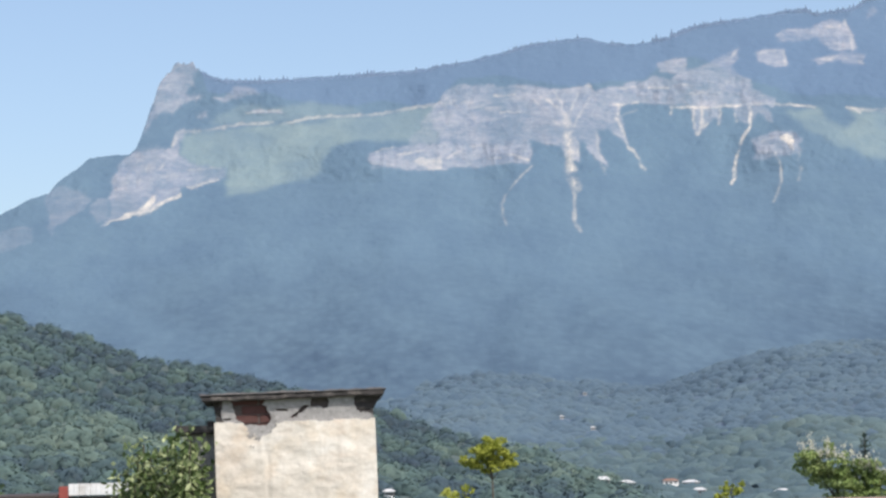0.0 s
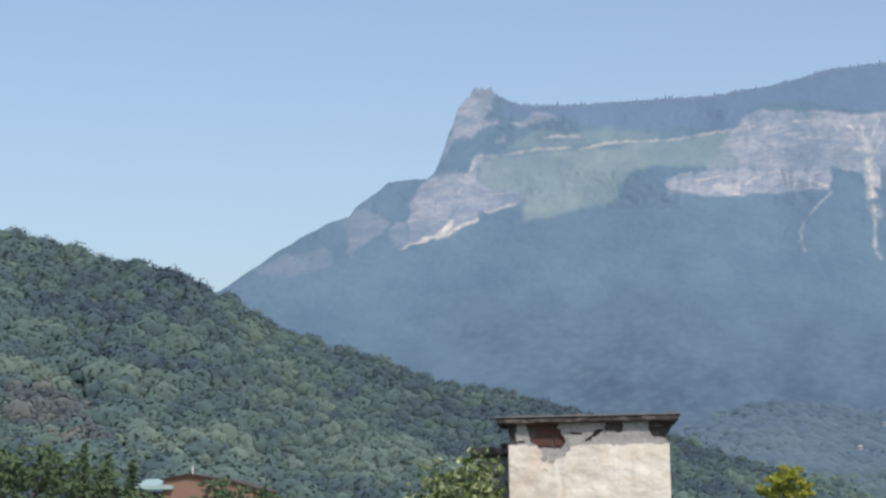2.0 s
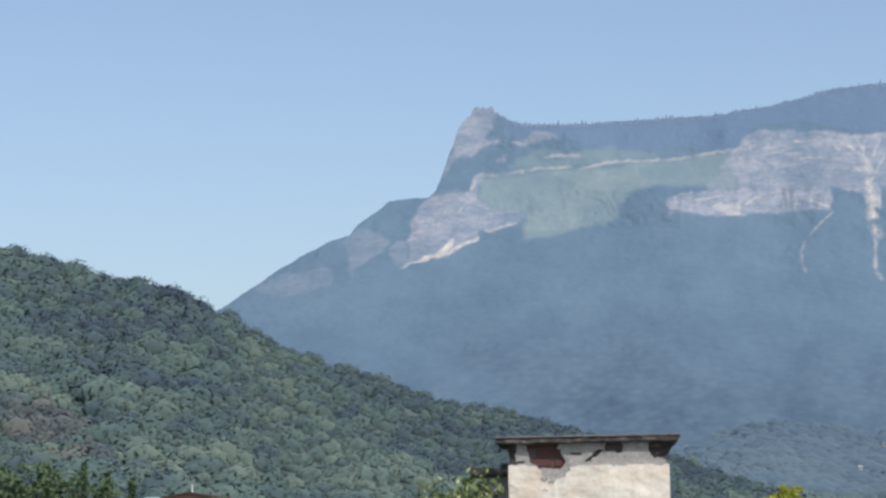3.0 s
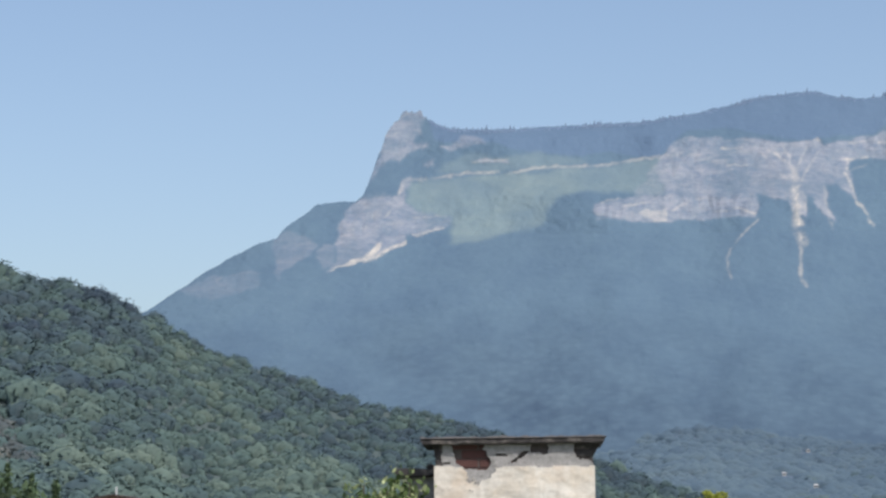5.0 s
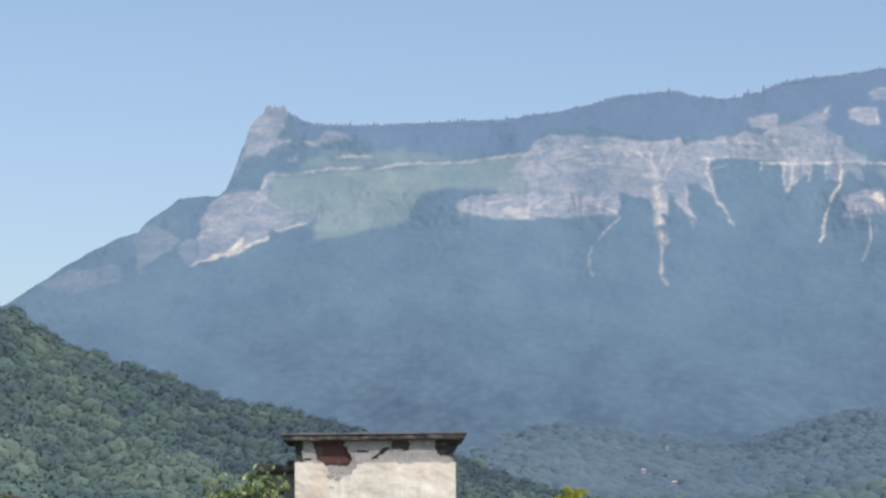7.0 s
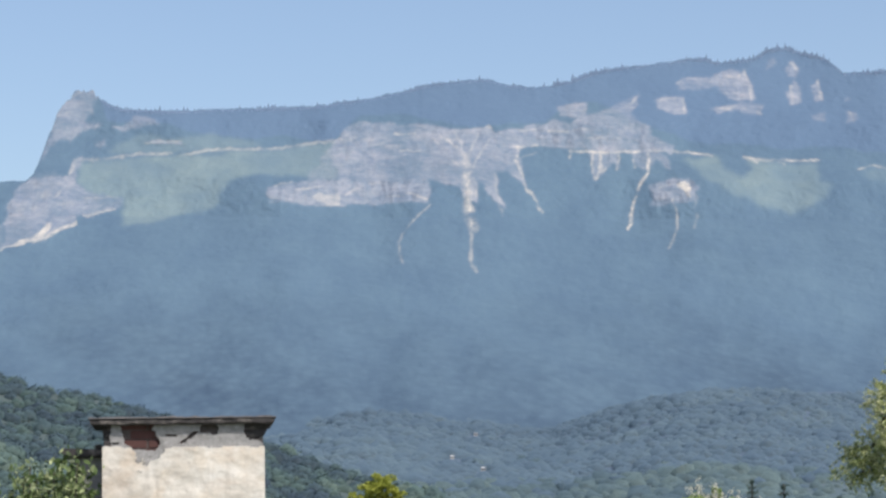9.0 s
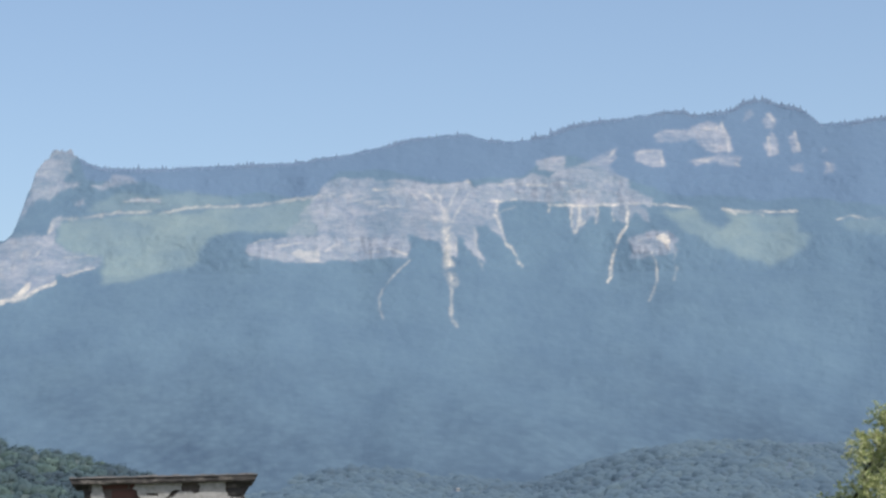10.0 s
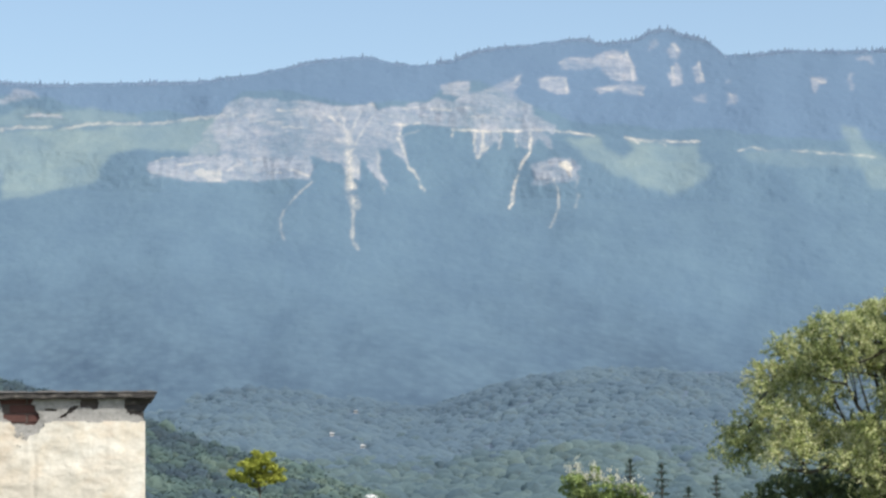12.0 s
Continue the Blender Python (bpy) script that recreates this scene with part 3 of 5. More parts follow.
    grass = spread(grass, wu, wv, [(-0.0950, 0.1600), (-0.0903, 0.1643), (-0.0807, 0.1682), (-0.0663, 0.1677), (-0.0495, 0.1691), (-0.0423, 0.1666), (-0.0280, 0.1642), (-0.0471, 0.1618), (-0.0758, 0.1604)], 0.55)
    grass = spread(grass, wu, wv, [(0.1502, 0.1598), (0.1644, 0.1610), (0.1675, 0.1562), (0.1749, 0.1514), (0.1786, 0.1564), (0.1761, 0.1593), (0.2081, 0.1589), (0.2060, 0.1515), (0.2134, 0.1497), (0.2079, 0.1422), (0.1956, 0.1364), (0.1834, 0.1399), (0.1712, 0.1441), (0.1614, 0.1502), (0.1541, 0.1560)], 0.85)
    grass = spread(grass, wu, wv, [(0.2687, 0.1684), (0.2756, 0.1671), (0.2810, 0.1592), (0.2894, 0.1535), (0.3074, 0.1493), (0.3071, 0.1382), (0.2822, 0.1415), (0.2774, 0.1513)], 0.75)
    grass = spread(grass, wu, wv, [(0.2253, 0.1563), (0.2575, 0.1568), (0.2824, 0.1548), (0.2798, 0.1489), (0.2574, 0.1495), (0.2302, 0.1505)], 0.35)
    # bare ground and fresh rock falls
    pale = spread(pale, wu, wv, [(-0.1390, 0.1181), (-0.1323, 0.1219), (-0.1257, 0.1248), (-0.1214, 0.1282), (-0.1172, 0.1310), (-0.1162, 0.1296), (-0.1205, 0.1262), (-0.1128, 0.1291), (-0.1062, 0.1325), (-0.1076, 0.1296), (-0.1162, 0.1262), (-0.1233, 0.1238), (-0.1323, 0.1200)], 0.62)
    pale = spread(pale, wu, wv, [(-0.1043, 0.1339), (-0.0948, 0.1363), (-0.0900, 0.1377), (-0.0938, 0.1353), (-0.1005, 0.1334)], 0.4)
    pale = spread(pale, wu, wv, [(-0.0088, 0.1424), (-0.0040, 0.1448), (0.0031, 0.1433), (0.0026, 0.1395), (-0.0026, 0.1385)], 0.3)
    pale = spread(pale, wu, wv, [(0.1468, 0.1493), (0.1502, 0.1512), (0.1525, 0.1473), (0.1515, 0.1435), (0.1491, 0.1469)], 0.75)
    pale = spread(pale, wu, wv, [(0.0631, 0.1732), (0.0660, 0.1746), (0.0674, 0.1722)], 0.4)
    # the road cut and the ledges that carry it on
    pale = streak(pale, su, sv, [(-0.1079, 0.1576), (-0.0950, 0.1580), (-0.0878, 0.1592)], 0.0009, 0.42, broken)
    pale = streak(pale, su, sv, [(-0.0878, 0.1595), (-0.0806, 0.1607), (-0.0675, 0.1604)], 0.0009, 0.42, broken)
    pale = streak(pale, su, sv, [(-0.0639, 0.1599), (-0.0519, 0.1623), (-0.0304, 0.1630)], 0.0009, 0.42, broken)
    pale = streak(pale, su, sv, [(-0.0304, 0.1622), (-0.0136, 0.1646), (-0.0040, 0.1661), (0.0080, 0.1670)], 0.0009, 0.42, broken)
    pale = streak(pale, su, sv, [(-0.1098, 0.1522), (-0.1084, 0.1564), (-0.1060, 0.1581)], 0.001, 0.45, broken)
    pale = streak(pale, su, sv, [(0.0730, 0.1654), (0.0761, 0.1644), (0.0869, 0.1649)], 0.0007, 0.7, broken)
    pale = streak(pale, su, sv, [(0.1012, 0.1629), (0.1155, 0.1622), (0.1323, 0.1633), (0.1442, 0.1631), (0.1621, 0.1616)], 0.0007, 0.8, broken)
    pale = streak(pale, su, sv, [(0.1756, 0.1612), (0.1798, 0.1598), (0.1896, 0.1595), (0.2076, 0.1596)], 0.0006, 0.7, broken)
    pale = streak(pale, su, sv, [(0.2243, 0.1562), (0.2303, 0.1573), (0.2377, 0.1565), (0.2551, 0.1563), (0.2650, 0.1555), (0.2849, 0.1544)], 0.0006, 0.42, broken)
    # bright ledges across the face
    pale = streak(pale, su, sv, [(0.0259, 0.1696), (0.0348, 0.1699)], 0.0006, 0.5, broken)
    pale = streak(pale, su, sv, [(0.0290, 0.1626), (0.0402, 0.1621)], 0.0006, 0.45, broken)
    pale = streak(pale, su, sv, [(0.0094, 0.1680), (0.0171, 0.1670)], 0.0006, 0.35, broken)
    pale = streak(pale, su, sv, [(0.0482, 0.1684), (0.0534, 0.1642)], 0.0006, 0.45, broken)
    pale = streak(pale, su, sv, [(0.0798, 0.1715), (0.0875, 0.1722)], 0.0006, 0.4, broken)
    pale = streak(pale, su, sv, [(0.0918, 0.1717), (0.1004, 0.1709)], 0.0006, 0.35, broken)
    pale = streak(pale, su, sv, [(0.1049, 0.1724), (0.1138, 0.1719)], 0.0006, 0.35, broken)
    pale = streak(pale, su, sv, [(0.1085, 0.1685), (0.1233, 0.1687)], 0.0006, 0.3, broken)
    pale = streak(pale, su, sv, [(-0.0243, 0.1470), (-0.0172, 0.1489)], 0.0006, 0.35, broken)
    pale = streak(pale, su, sv, [(-0.0148, 0.1458), (-0.0040, 0.1470)], 0.0006, 0.35, broken)
    pale = streak(pale, su, sv, [(0.0055, 0.1436), (0.0127, 0.1474)], 0.0006, 0.35, broken)
    pale = streak(pale, su, sv, [(0.0151, 0.1481), (0.0203, 0.1486)], 0.0006, 0.4, broken)
    pale = streak(pale, su, sv, [(0.0306, 0.1452), (0.0403, 0.1418)], 0.0006, 0.5, broken)
    pale = streak(pale, su, sv, [(0.0210, 0.1423), (0.0282, 0.1433)], 0.0006, 0.35, broken)
    pale = streak(pale, su, sv, [(-0.1235, 0.1426), (-0.1152, 0.1426), (-0.1140, 0.1440)], 0.0006, 0.4, broken)
    pale = streak(pale, su, sv, [(-0.1325, 0.1359), (-0.1163, 0.1387), (-0.1063, 0.1392)], 0.0006, 0.3, broken)
    pale = streak(pale, su, sv, [(-0.1044, 0.1411), (-0.0901, 0.1421)], 0.0006, 0.3, broken)
    pale = streak(pale, su, sv, [(-0.1145, 0.1831), (-0.1054, 0.1867)], 0.0006, 0.25, broken)
    pale = streak(pale, su, sv, [(-0.1148, 0.1746), (-0.1115, 0.1782)], 0.0006, 0.2, broken)
    pale = streak(pale, su, sv, [(-0.0792, 0.1650), (-0.0639, 0.1660)], 0.0006, 0.3, broken)
    # highlight streaks painted along ledges of the upper outcrops
    pale = streak(pale, su, sv, [(0.1758, 0.1981), (0.1788, 0.1918), (0.1792, 0.1859)], 0.0008, 0.35, broken)
    pale = streak(pale, su, sv, [(0.1670, 0.1950), (0.1739, 0.1961)], 0.0008, 0.3, broken)
    pale = streak(pale, su, sv, [(0.1493, 0.1857), (0.1500, 0.1794)], 0.0008, 0.35, broken)
    pale = streak(pale, su, sv, [(0.1395, 0.1850), (0.1456, 0.1861)], 0.0008, 0.3, broken)
    pale = streak(pale, su, sv, [(0.1640, 0.1811), (0.1726, 0.1830)], 0.0008, 0.35, broken)
    pale = streak(pale, su, sv, [(0.1750, 0.1818), (0.1831, 0.1795)], 0.0008, 0.35, broken)
    pale = streak(pale, su, sv, [(0.1955, 0.1921), (0.1974, 0.1855)], 0.0008, 0.4, broken)
    pale = streak(pale, su, sv, [(0.2074, 0.1939), (0.2088, 0.1860)], 0.0008, 0.4, broken)
    pale = streak(pale, su, sv, [(0.1961, 0.2020), (0.1985, 0.1991)], 0.0008, 0.35, broken)
    pale = streak(pale, su, sv, [(0.1249, 0.1823), (0.1293, 0.1858)], 0.0008, 0.35, broken)
    pale = streak(pale, su, sv, [(0.2575, 0.1880), (0.2635, 0.1866)], 0.0008, 0.4, broken)
    pale = streak(pale, su, sv, [(0.2206, 0.1803), (0.2231, 0.1769)], 0.0008, 0.35, broken)
    # scree runs
    pale = streak(pale, su, sv, [(0.0562, 0.1596), (0.0571, 0.1524), (0.0580, 0.1427), (0.0579, 0.1355), (0.0598, 0.1302)], 0.0030, 0.42, broken)
    pale = streak(pale, su, sv, [(0.0576, 0.1500), (0.0580, 0.1403), (0.0588, 0.1307)], 0.0009, 0.75, broken)
    pale = streak(pale, su, sv, [(0.0584, 0.1295), (0.0588, 0.1211), (0.0587, 0.1151), (0.0610, 0.1110)], 0.0011, 0.38, broken)
    pale = streak(pale, su, sv, [(0.0600, 0.1524), (0.0609, 0.1427)], 0.0008, 0.35, broken)
    pale = streak(pale, su, sv, [(0.0691, 0.1524), (0.0699, 0.1439), (0.0722, 0.1355)], 0.001, 0.36, broken)
    pale = streak(pale, su, sv, [(0.0773, 0.1584), (0.0810, 0.1511), (0.0824, 0.1463), (0.0852, 0.1431), (0.0889, 0.1364)], 0.0008, 0.5, broken)
    pale = streak(pale, su, sv, [(0.0869, 0.1620), (0.0787, 0.1596)], 0.0005, 0.2, broken)
    pale = streak(pale, su, sv, [(0.0413, 0.1394), (0.0365, 0.1355), (0.0312, 0.1295), (0.0288, 0.1235), (0.0288, 0.1183), (0.0302, 0.1144)], 0.0006, 0.34, broken)
    pale = streak(pale, su, sv, [(0.1342, 0.1619), (0.1345, 0.1558), (0.1311, 0.1486), (0.1281, 0.1426), (0.1270, 0.1354), (0.1260, 0.1296)], 0.0008, 0.85, broken)
    pale = streak(pale, su, sv, [(0.1443, 0.1425), (0.1461, 0.1377), (0.1465, 0.1324), (0.1454, 0.1262), (0.1425, 0.1214)], 0.0007, 0.7, broken)
    pale = streak(pale, su, sv, [(0.1538, 0.1425), (0.1546, 0.1353), (0.1540, 0.1305)], 0.0006, 0.22, broken)
    pale = streak(pale, su, sv, [(0.1098, 0.1615), (0.1102, 0.1566), (0.1115, 0.1508), (0.1135, 0.1535), (0.1159, 0.1552)], 0.0007, 0.6, broken)
    pale = streak(pale, su, sv, [(0.1136, 0.1614), (0.1140, 0.1547)], 0.0008, 0.6, broken)
    pale = streak(pale, su, sv, [(0.1217, 0.1614), (0.1207, 0.1551)], 0.0006, 0.5, broken)
    pale = streak(pale, su, sv, [(0.1003, 0.1629), (0.1012, 0.1595)], 0.0007, 0.6, broken)
    pale = streak(pale, su, sv, [(0.0788, 0.1635), (0.0778, 0.1601)], 0.0007, 0.45, broken)
    pale = streak(pale, su, sv, [(0.1279, 0.1595), (0.1283, 0.1558)], 0.0006, 0.4, broken)
    pale = streak(pale, su, sv, [(0.1756, 0.1607), (0.1810, 0.1584)], 0.0008, 0.5, broken)
    pale = streak(pale, su, sv, [(0.1896, 0.1590), (0.1933, 0.1576)], 0.0006, 0.5, broken)
    # the fan of gullies over the main run
    pale = streak(pale, su, sv, [(0.0463, 0.1689), (0.0522, 0.1650), (0.0558, 0.1596)], 0.0007, 0.32, broken)
    pale = streak(pale, su, sv, [(0.0511, 0.1718), (0.0544, 0.1657), (0.0562, 0.1596)], 0.0007, 0.32, broken)
    pale = streak(pale, su, sv, [(0.0618, 0.1698), (0.0596, 0.1645), (0.0572, 0.1584)], 0.0007, 0.32, broken)
    pale = streak(pale, su, sv, [(0.0678, 0.1688), (0.0630, 0.1620), (0.0596, 0.1553)], 0.0007, 0.32, broken)
    pale = streak(pale, su, sv, [(0.0403, 0.1706), (0.0462, 0.1633), (0.0534, 0.1567)], 0.0007, 0.32, broken)
    rock *= np.clip(0.92 - 0.8 * fbm(u * 55, v * 110, 4, 21), 0.3, 1.15)
    grass *= np.clip(0.86 + 0.5 * fbm(u * 60, v * 150, 4, 31), 0.35, 1)
    # ledges in the rock: painted highlight on the lip, painted shade in the overgrown crack below
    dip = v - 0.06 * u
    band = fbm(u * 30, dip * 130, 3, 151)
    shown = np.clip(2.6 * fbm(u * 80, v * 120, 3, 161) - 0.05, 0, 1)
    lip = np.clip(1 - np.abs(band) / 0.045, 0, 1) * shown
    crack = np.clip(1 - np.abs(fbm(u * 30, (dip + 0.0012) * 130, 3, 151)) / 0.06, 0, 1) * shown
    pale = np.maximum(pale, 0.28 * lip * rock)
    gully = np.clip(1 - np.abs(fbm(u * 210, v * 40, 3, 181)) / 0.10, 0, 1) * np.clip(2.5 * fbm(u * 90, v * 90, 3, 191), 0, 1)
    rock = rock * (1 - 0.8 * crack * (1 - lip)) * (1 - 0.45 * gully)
    return rock, grass, pale


def soften(a, times):
    """Thins a cover out over its edges."""
    for _ in range(times):
        p = np.pad(a, 1, mode="edge")
        a = (p[1:-1, 1:-1] * 2 + p[:-2, 1:-1] + p[2:, 1:-1] + p[1:-1, :-2] + p[1:-1, 2:]) / 6
    return a


def mountain_depth(u, v, rock):
    t = np.clip((v - 0.035) / 0.165, 0, 1.1)
    y = 2150 + 2050 * np.interp(t, [0, 0.35, 0.6, 0.70, 0.78, 0.85, 1.0, 1.1], [0, 0.42, 0.68, 0.73, 0.80, 0.84, 1.0, 1.06])
    y = y + 95 * fbm(u * 14, v * 14, 3, 51) + 9 * fbm(u * 90, v * 90, 3, 61)
    return y + rock * (8 * fbm(u * 320, v * 160, 4, 71) + 3 * fbm(u * 60, v * 700, 3, 81)) + 2.4 * fbm(u * 520, v * 520, 3, 91)


def build_mountain():
    us = np.concatenate([np.arange(-0.40, -0.225, 0.002), np.arange(-0.225, 0.305, 0.00045), np.arange(0.305, 0.345, 0.002)])
    w = np.concatenate([np.linspace(0, 0.42, 50), np.linspace(0.42, 1, 251)[1:]])[:, None]
    rows = len(w)
    top = RIDGE(us) + 0.0007 * (us > 0.0) + (0.0009 + 0.0030 * np.exp(-((us + 0.109) / 0.012) ** 2)) * fbm(us * 420, us * 0, 3, 5)
    low = np.minimum(0.035, top - 0.01)
    u, v = np.broadcast_to(us, (rows, len(us))), low + (top - low) * w
    rock, grass, pale = cover(u, v)
    rock, grass, pale = soften(rock, 3), soften(grass, 12), soften(pale, 1)
    y = mountain_depth(u, v, rock)
    y = np.maximum.accumulate(y - np.linspace(0, 1, rows)[:, None], axis=0) + np.linspace(0, 1, rows)[:, None]
    P = np.stack([u * y, y, EYE + v * y], -1)
    back = [P[-1] * [1, 1, 1 - d / 900] + np.array([0, d, 0]) for d in (40, 160, 350)]
    foot = P[0].copy()
    foot[:, 1] -= 60
    foot[:, 2] = -6
    P = np.concatenate([foot[None], P, np.array(back)])
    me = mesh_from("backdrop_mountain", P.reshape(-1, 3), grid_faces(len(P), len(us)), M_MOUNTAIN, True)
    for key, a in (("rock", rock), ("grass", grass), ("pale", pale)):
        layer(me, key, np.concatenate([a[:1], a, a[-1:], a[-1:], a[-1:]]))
    belt = soften(v + 0.003 * fbm(u * 60, v * 60, 4, 131) > CONIFERS(u), 3)
    layer(me, "conifer", np.concatenate([belt[:1], belt, belt[-1:], belt[-1:], belt[-1:]]))
    haze_mask = np.clip((0.100 - v) / 0.058 + 0.5 * fbm(u * 20 + v * 30, v * 30, 4, 171), 0, 1)  # darker tone about the foot, where the painted haze thins
    layer(me, "thin_haze", np.concatenate([haze_mask[:1], haze_mask, haze_mask[-1:], haze_mask[-1:], haze_mask[-1:]]))
    ob = new("backdrop_mountain", me)
    tagged(ob, "hazy blue wooded limestone mountain with pale cliffs, meadows and scree runs", "mountain", kind="structure")


def conifer(sides=6):
    """A ragged three-tiered conifer, one unit high."""
    v, f = [], []
    for z0, z1, r in ((0.05, 0.55, 0.20), (0.32, 0.80, 0.15), (0.6, 1.0, 0.09)):
        k = len(v)
        v.append((0, 0, z1))
        v += [(r * (1 + 0.3 * math.sin(5 * i)) * math.cos(2 * math.pi * i / sides), r * math.sin(2 * math.pi * i / sides), z0) for i in range(sides)]
        f += [(k, k + 1 + i, k + 1 + (i + 1) % sides) for i in range(sides)]
    return np.array(v), np.array(f)


def build_far_woods():
    """Conifers on the skyline: clumps of low ones, with taller spires standing out."""
    n = 4200
    u = rng.uniform(-0.097, 0.33, n)
    u = u[smooth_noise(u * 90, u * 0, 4) + rng.normal(size=n) * 0.35 > -0.3]
    v = RIDGE(u) + 0.0007 * (u > 0.0) - 0.0016 * rng.random(len(u))
    y = mountain_depth(u, v, np.zeros(len(u))) + 1
    tall = (rng.random(len(u)) < 0.05 + 0.10 * (u > 0.15)) * rng.random(len(u))
    h = (4.0 + 5.0 * rng.random(len(u)) ** 1.6 + 8.0 * tall) * (0.8 + 0.4 * smooth_noise(u * 60, u * 0 + 3, 9))
    P = np.stack([u * y, y, EYE + v * y - 1.5], -1)
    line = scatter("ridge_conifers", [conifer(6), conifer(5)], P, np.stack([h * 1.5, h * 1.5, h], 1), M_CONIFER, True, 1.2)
    tagged(line, "haze-blue conifers along the mountain skyline", "trees", kind="stuff")


def foot_height(u, y):
    """Orchard hillocks over the valley, a dip behind them, and the wooded spurs that climb to the mountain."""
    near, s = np.clip((y - 620) / 640, 0, 1), np.clip((y - 1200) / 1100, 0, 1.05)
    v = -0.0105 + 0.033 * near ** 1.1 + (0.008 * fbm(u * 19, y / 300, 4, 101) + 0.003 * np.sin(u * 46 + 0.6)) * near
    v = v - 0.005 * np.exp(-((y - 1400) / 90) ** 2) + (SPURS(u) - 0.0225) * s ** 0.9 + 0.008 * fbm(u * 15, y / 380, 4, 105) * np.clip(s * 2, 0, 1)
    return EYE + v * y


def hill_height(u, y):
    far = 1080 - 150 * np.clip((u + 0.1) / 0.15, 0, 1)
    s = np.clip((y - 420) / (far - 420), 0, 1)
    v = -0.0165 + (HILL(u) - 0.0042 - 0.0010 * np.clip((u + 0.22) / 0.06, 0, 1) + 0.0165) * s ** 0.95 + 0.010 * fbm(u * 22, y / 150, 3, 111) * np.sin(np.pi * s)
    z = EYE + v * y
    beyond = np.clip(y - far, 0, None)
    return z - beyond * 0.35


def heightfield(name, us, ys, height, material, label, category):
    u, y = np.meshgrid(us, ys)
    z = height(u, y)
    me = mesh_from(name, np.stack([u * y, y, z], -1).reshape(-1, 3), grid_faces(len(ys), len(us)), material, True)
    return tagged(new(name, me), label, category, kind="structure")


# village houses: bearing, slope to the eaves, width by distance, walls, roof rise, wall and roof materials, turn, label
VILLAGE = [
    (0.067, 0.0068, 0.0062, 3.0, 1.3, M_WHITE, M_SHEET, 0, "small white house with a pale metal roof"),
    (0.0765, 0.0052, 0.0070, 2.2, 1.2, M_GREYROOF, M_SHEET, 25, "low house with a shallow pale metal roof"),
    (0.095, 0.0056, 0.0076, 2.2, 1.0, M_WHITE, M_TERRA, 0, "low house with a terracotta roof"),
    (0.1035, 0.0048, 0.0076, 2.4, 1.0, M_GREYROOF, M_SHEET, -15, "pale-roofed house among the village trees"),
    (0.107, 0.0015, 0.0062, 2.4, 0.9, M_GREYROOF, M_SHEET, 0, "white-roofed house among the village trees"),
    (0.1415, 0.0002, 0.0062, 2.4, 0.9, M_GREYROOF, M_SHEET, 10, "white-roofed house at the valley edge"),
    (0.011, 0.0162, 0.0062, 1.6, 0.7, M_GREYROOF, M_SHEET, 15, "small hut with a pale roof behind the yellow tree"),
    (-0.0222, 0.0042, 0.0050, 1.8, 0.7, M_WHITE, M_SHEET, 0, "white-roofed house below the wooded hill"),
    (0.003, 0.0025, 0.0055, 1.8, 0.8, M_WHITE, M_SHEET, 10, "white house low on the wooded slope"),
    # high houses: grey stands in for haze over whitish walls
    (0.0605, 0.043, 0.0018, 2.2, 0.8, M_GREYROOF, M_GREYROOF, 0, "small grey house high on the foothill"),
    (0.0505, 0.0335, 0.0020, 1.8, 0.8, M_GREYROOF, M_SHEET, 20, "white-roofed house in the foothill woods"),
    (0.0635, 0.0285, 0.0022, 1.8, 0.9, M_GREYROOF, M_SHEET, 0, "cream house in the foothill woods"),
]


def house_spot(u, v, walls):
    """The distance at which a house on the ground, with walls of that height, has its eaves on that slope."""
    ys = np.arange(430, 2200, 2.0)
    ground = np.maximum(np.where(ys < 1300, hill_height(np.full(ys.shape, u), ys), -99), np.where(ys > 605, foot_height(np.full(ys.shape, u), ys), 0))
    over = np.nonzero(ground + walls >= EYE + v * ys)[0]
    return float(ys[over[0]]) if len(over) else 900.0


SPOTS = [(u, house_spot(u, v, walls), w) for u, v, w, walls, *_ in VILLAGE]


def clear_of_houses(u, y):
    """False for the trees that would stand on a house or close in front of it."""
    ok = np.ones(u.shape, bool)
    for hu, hy, w in SPOTS:
        ok &= ~((np.abs(u - hu) < w * 0.62 + 3.5 / hy) & (y > hy - 45) & (y < hy + 0.5 * w * hy + 3))
    return ok


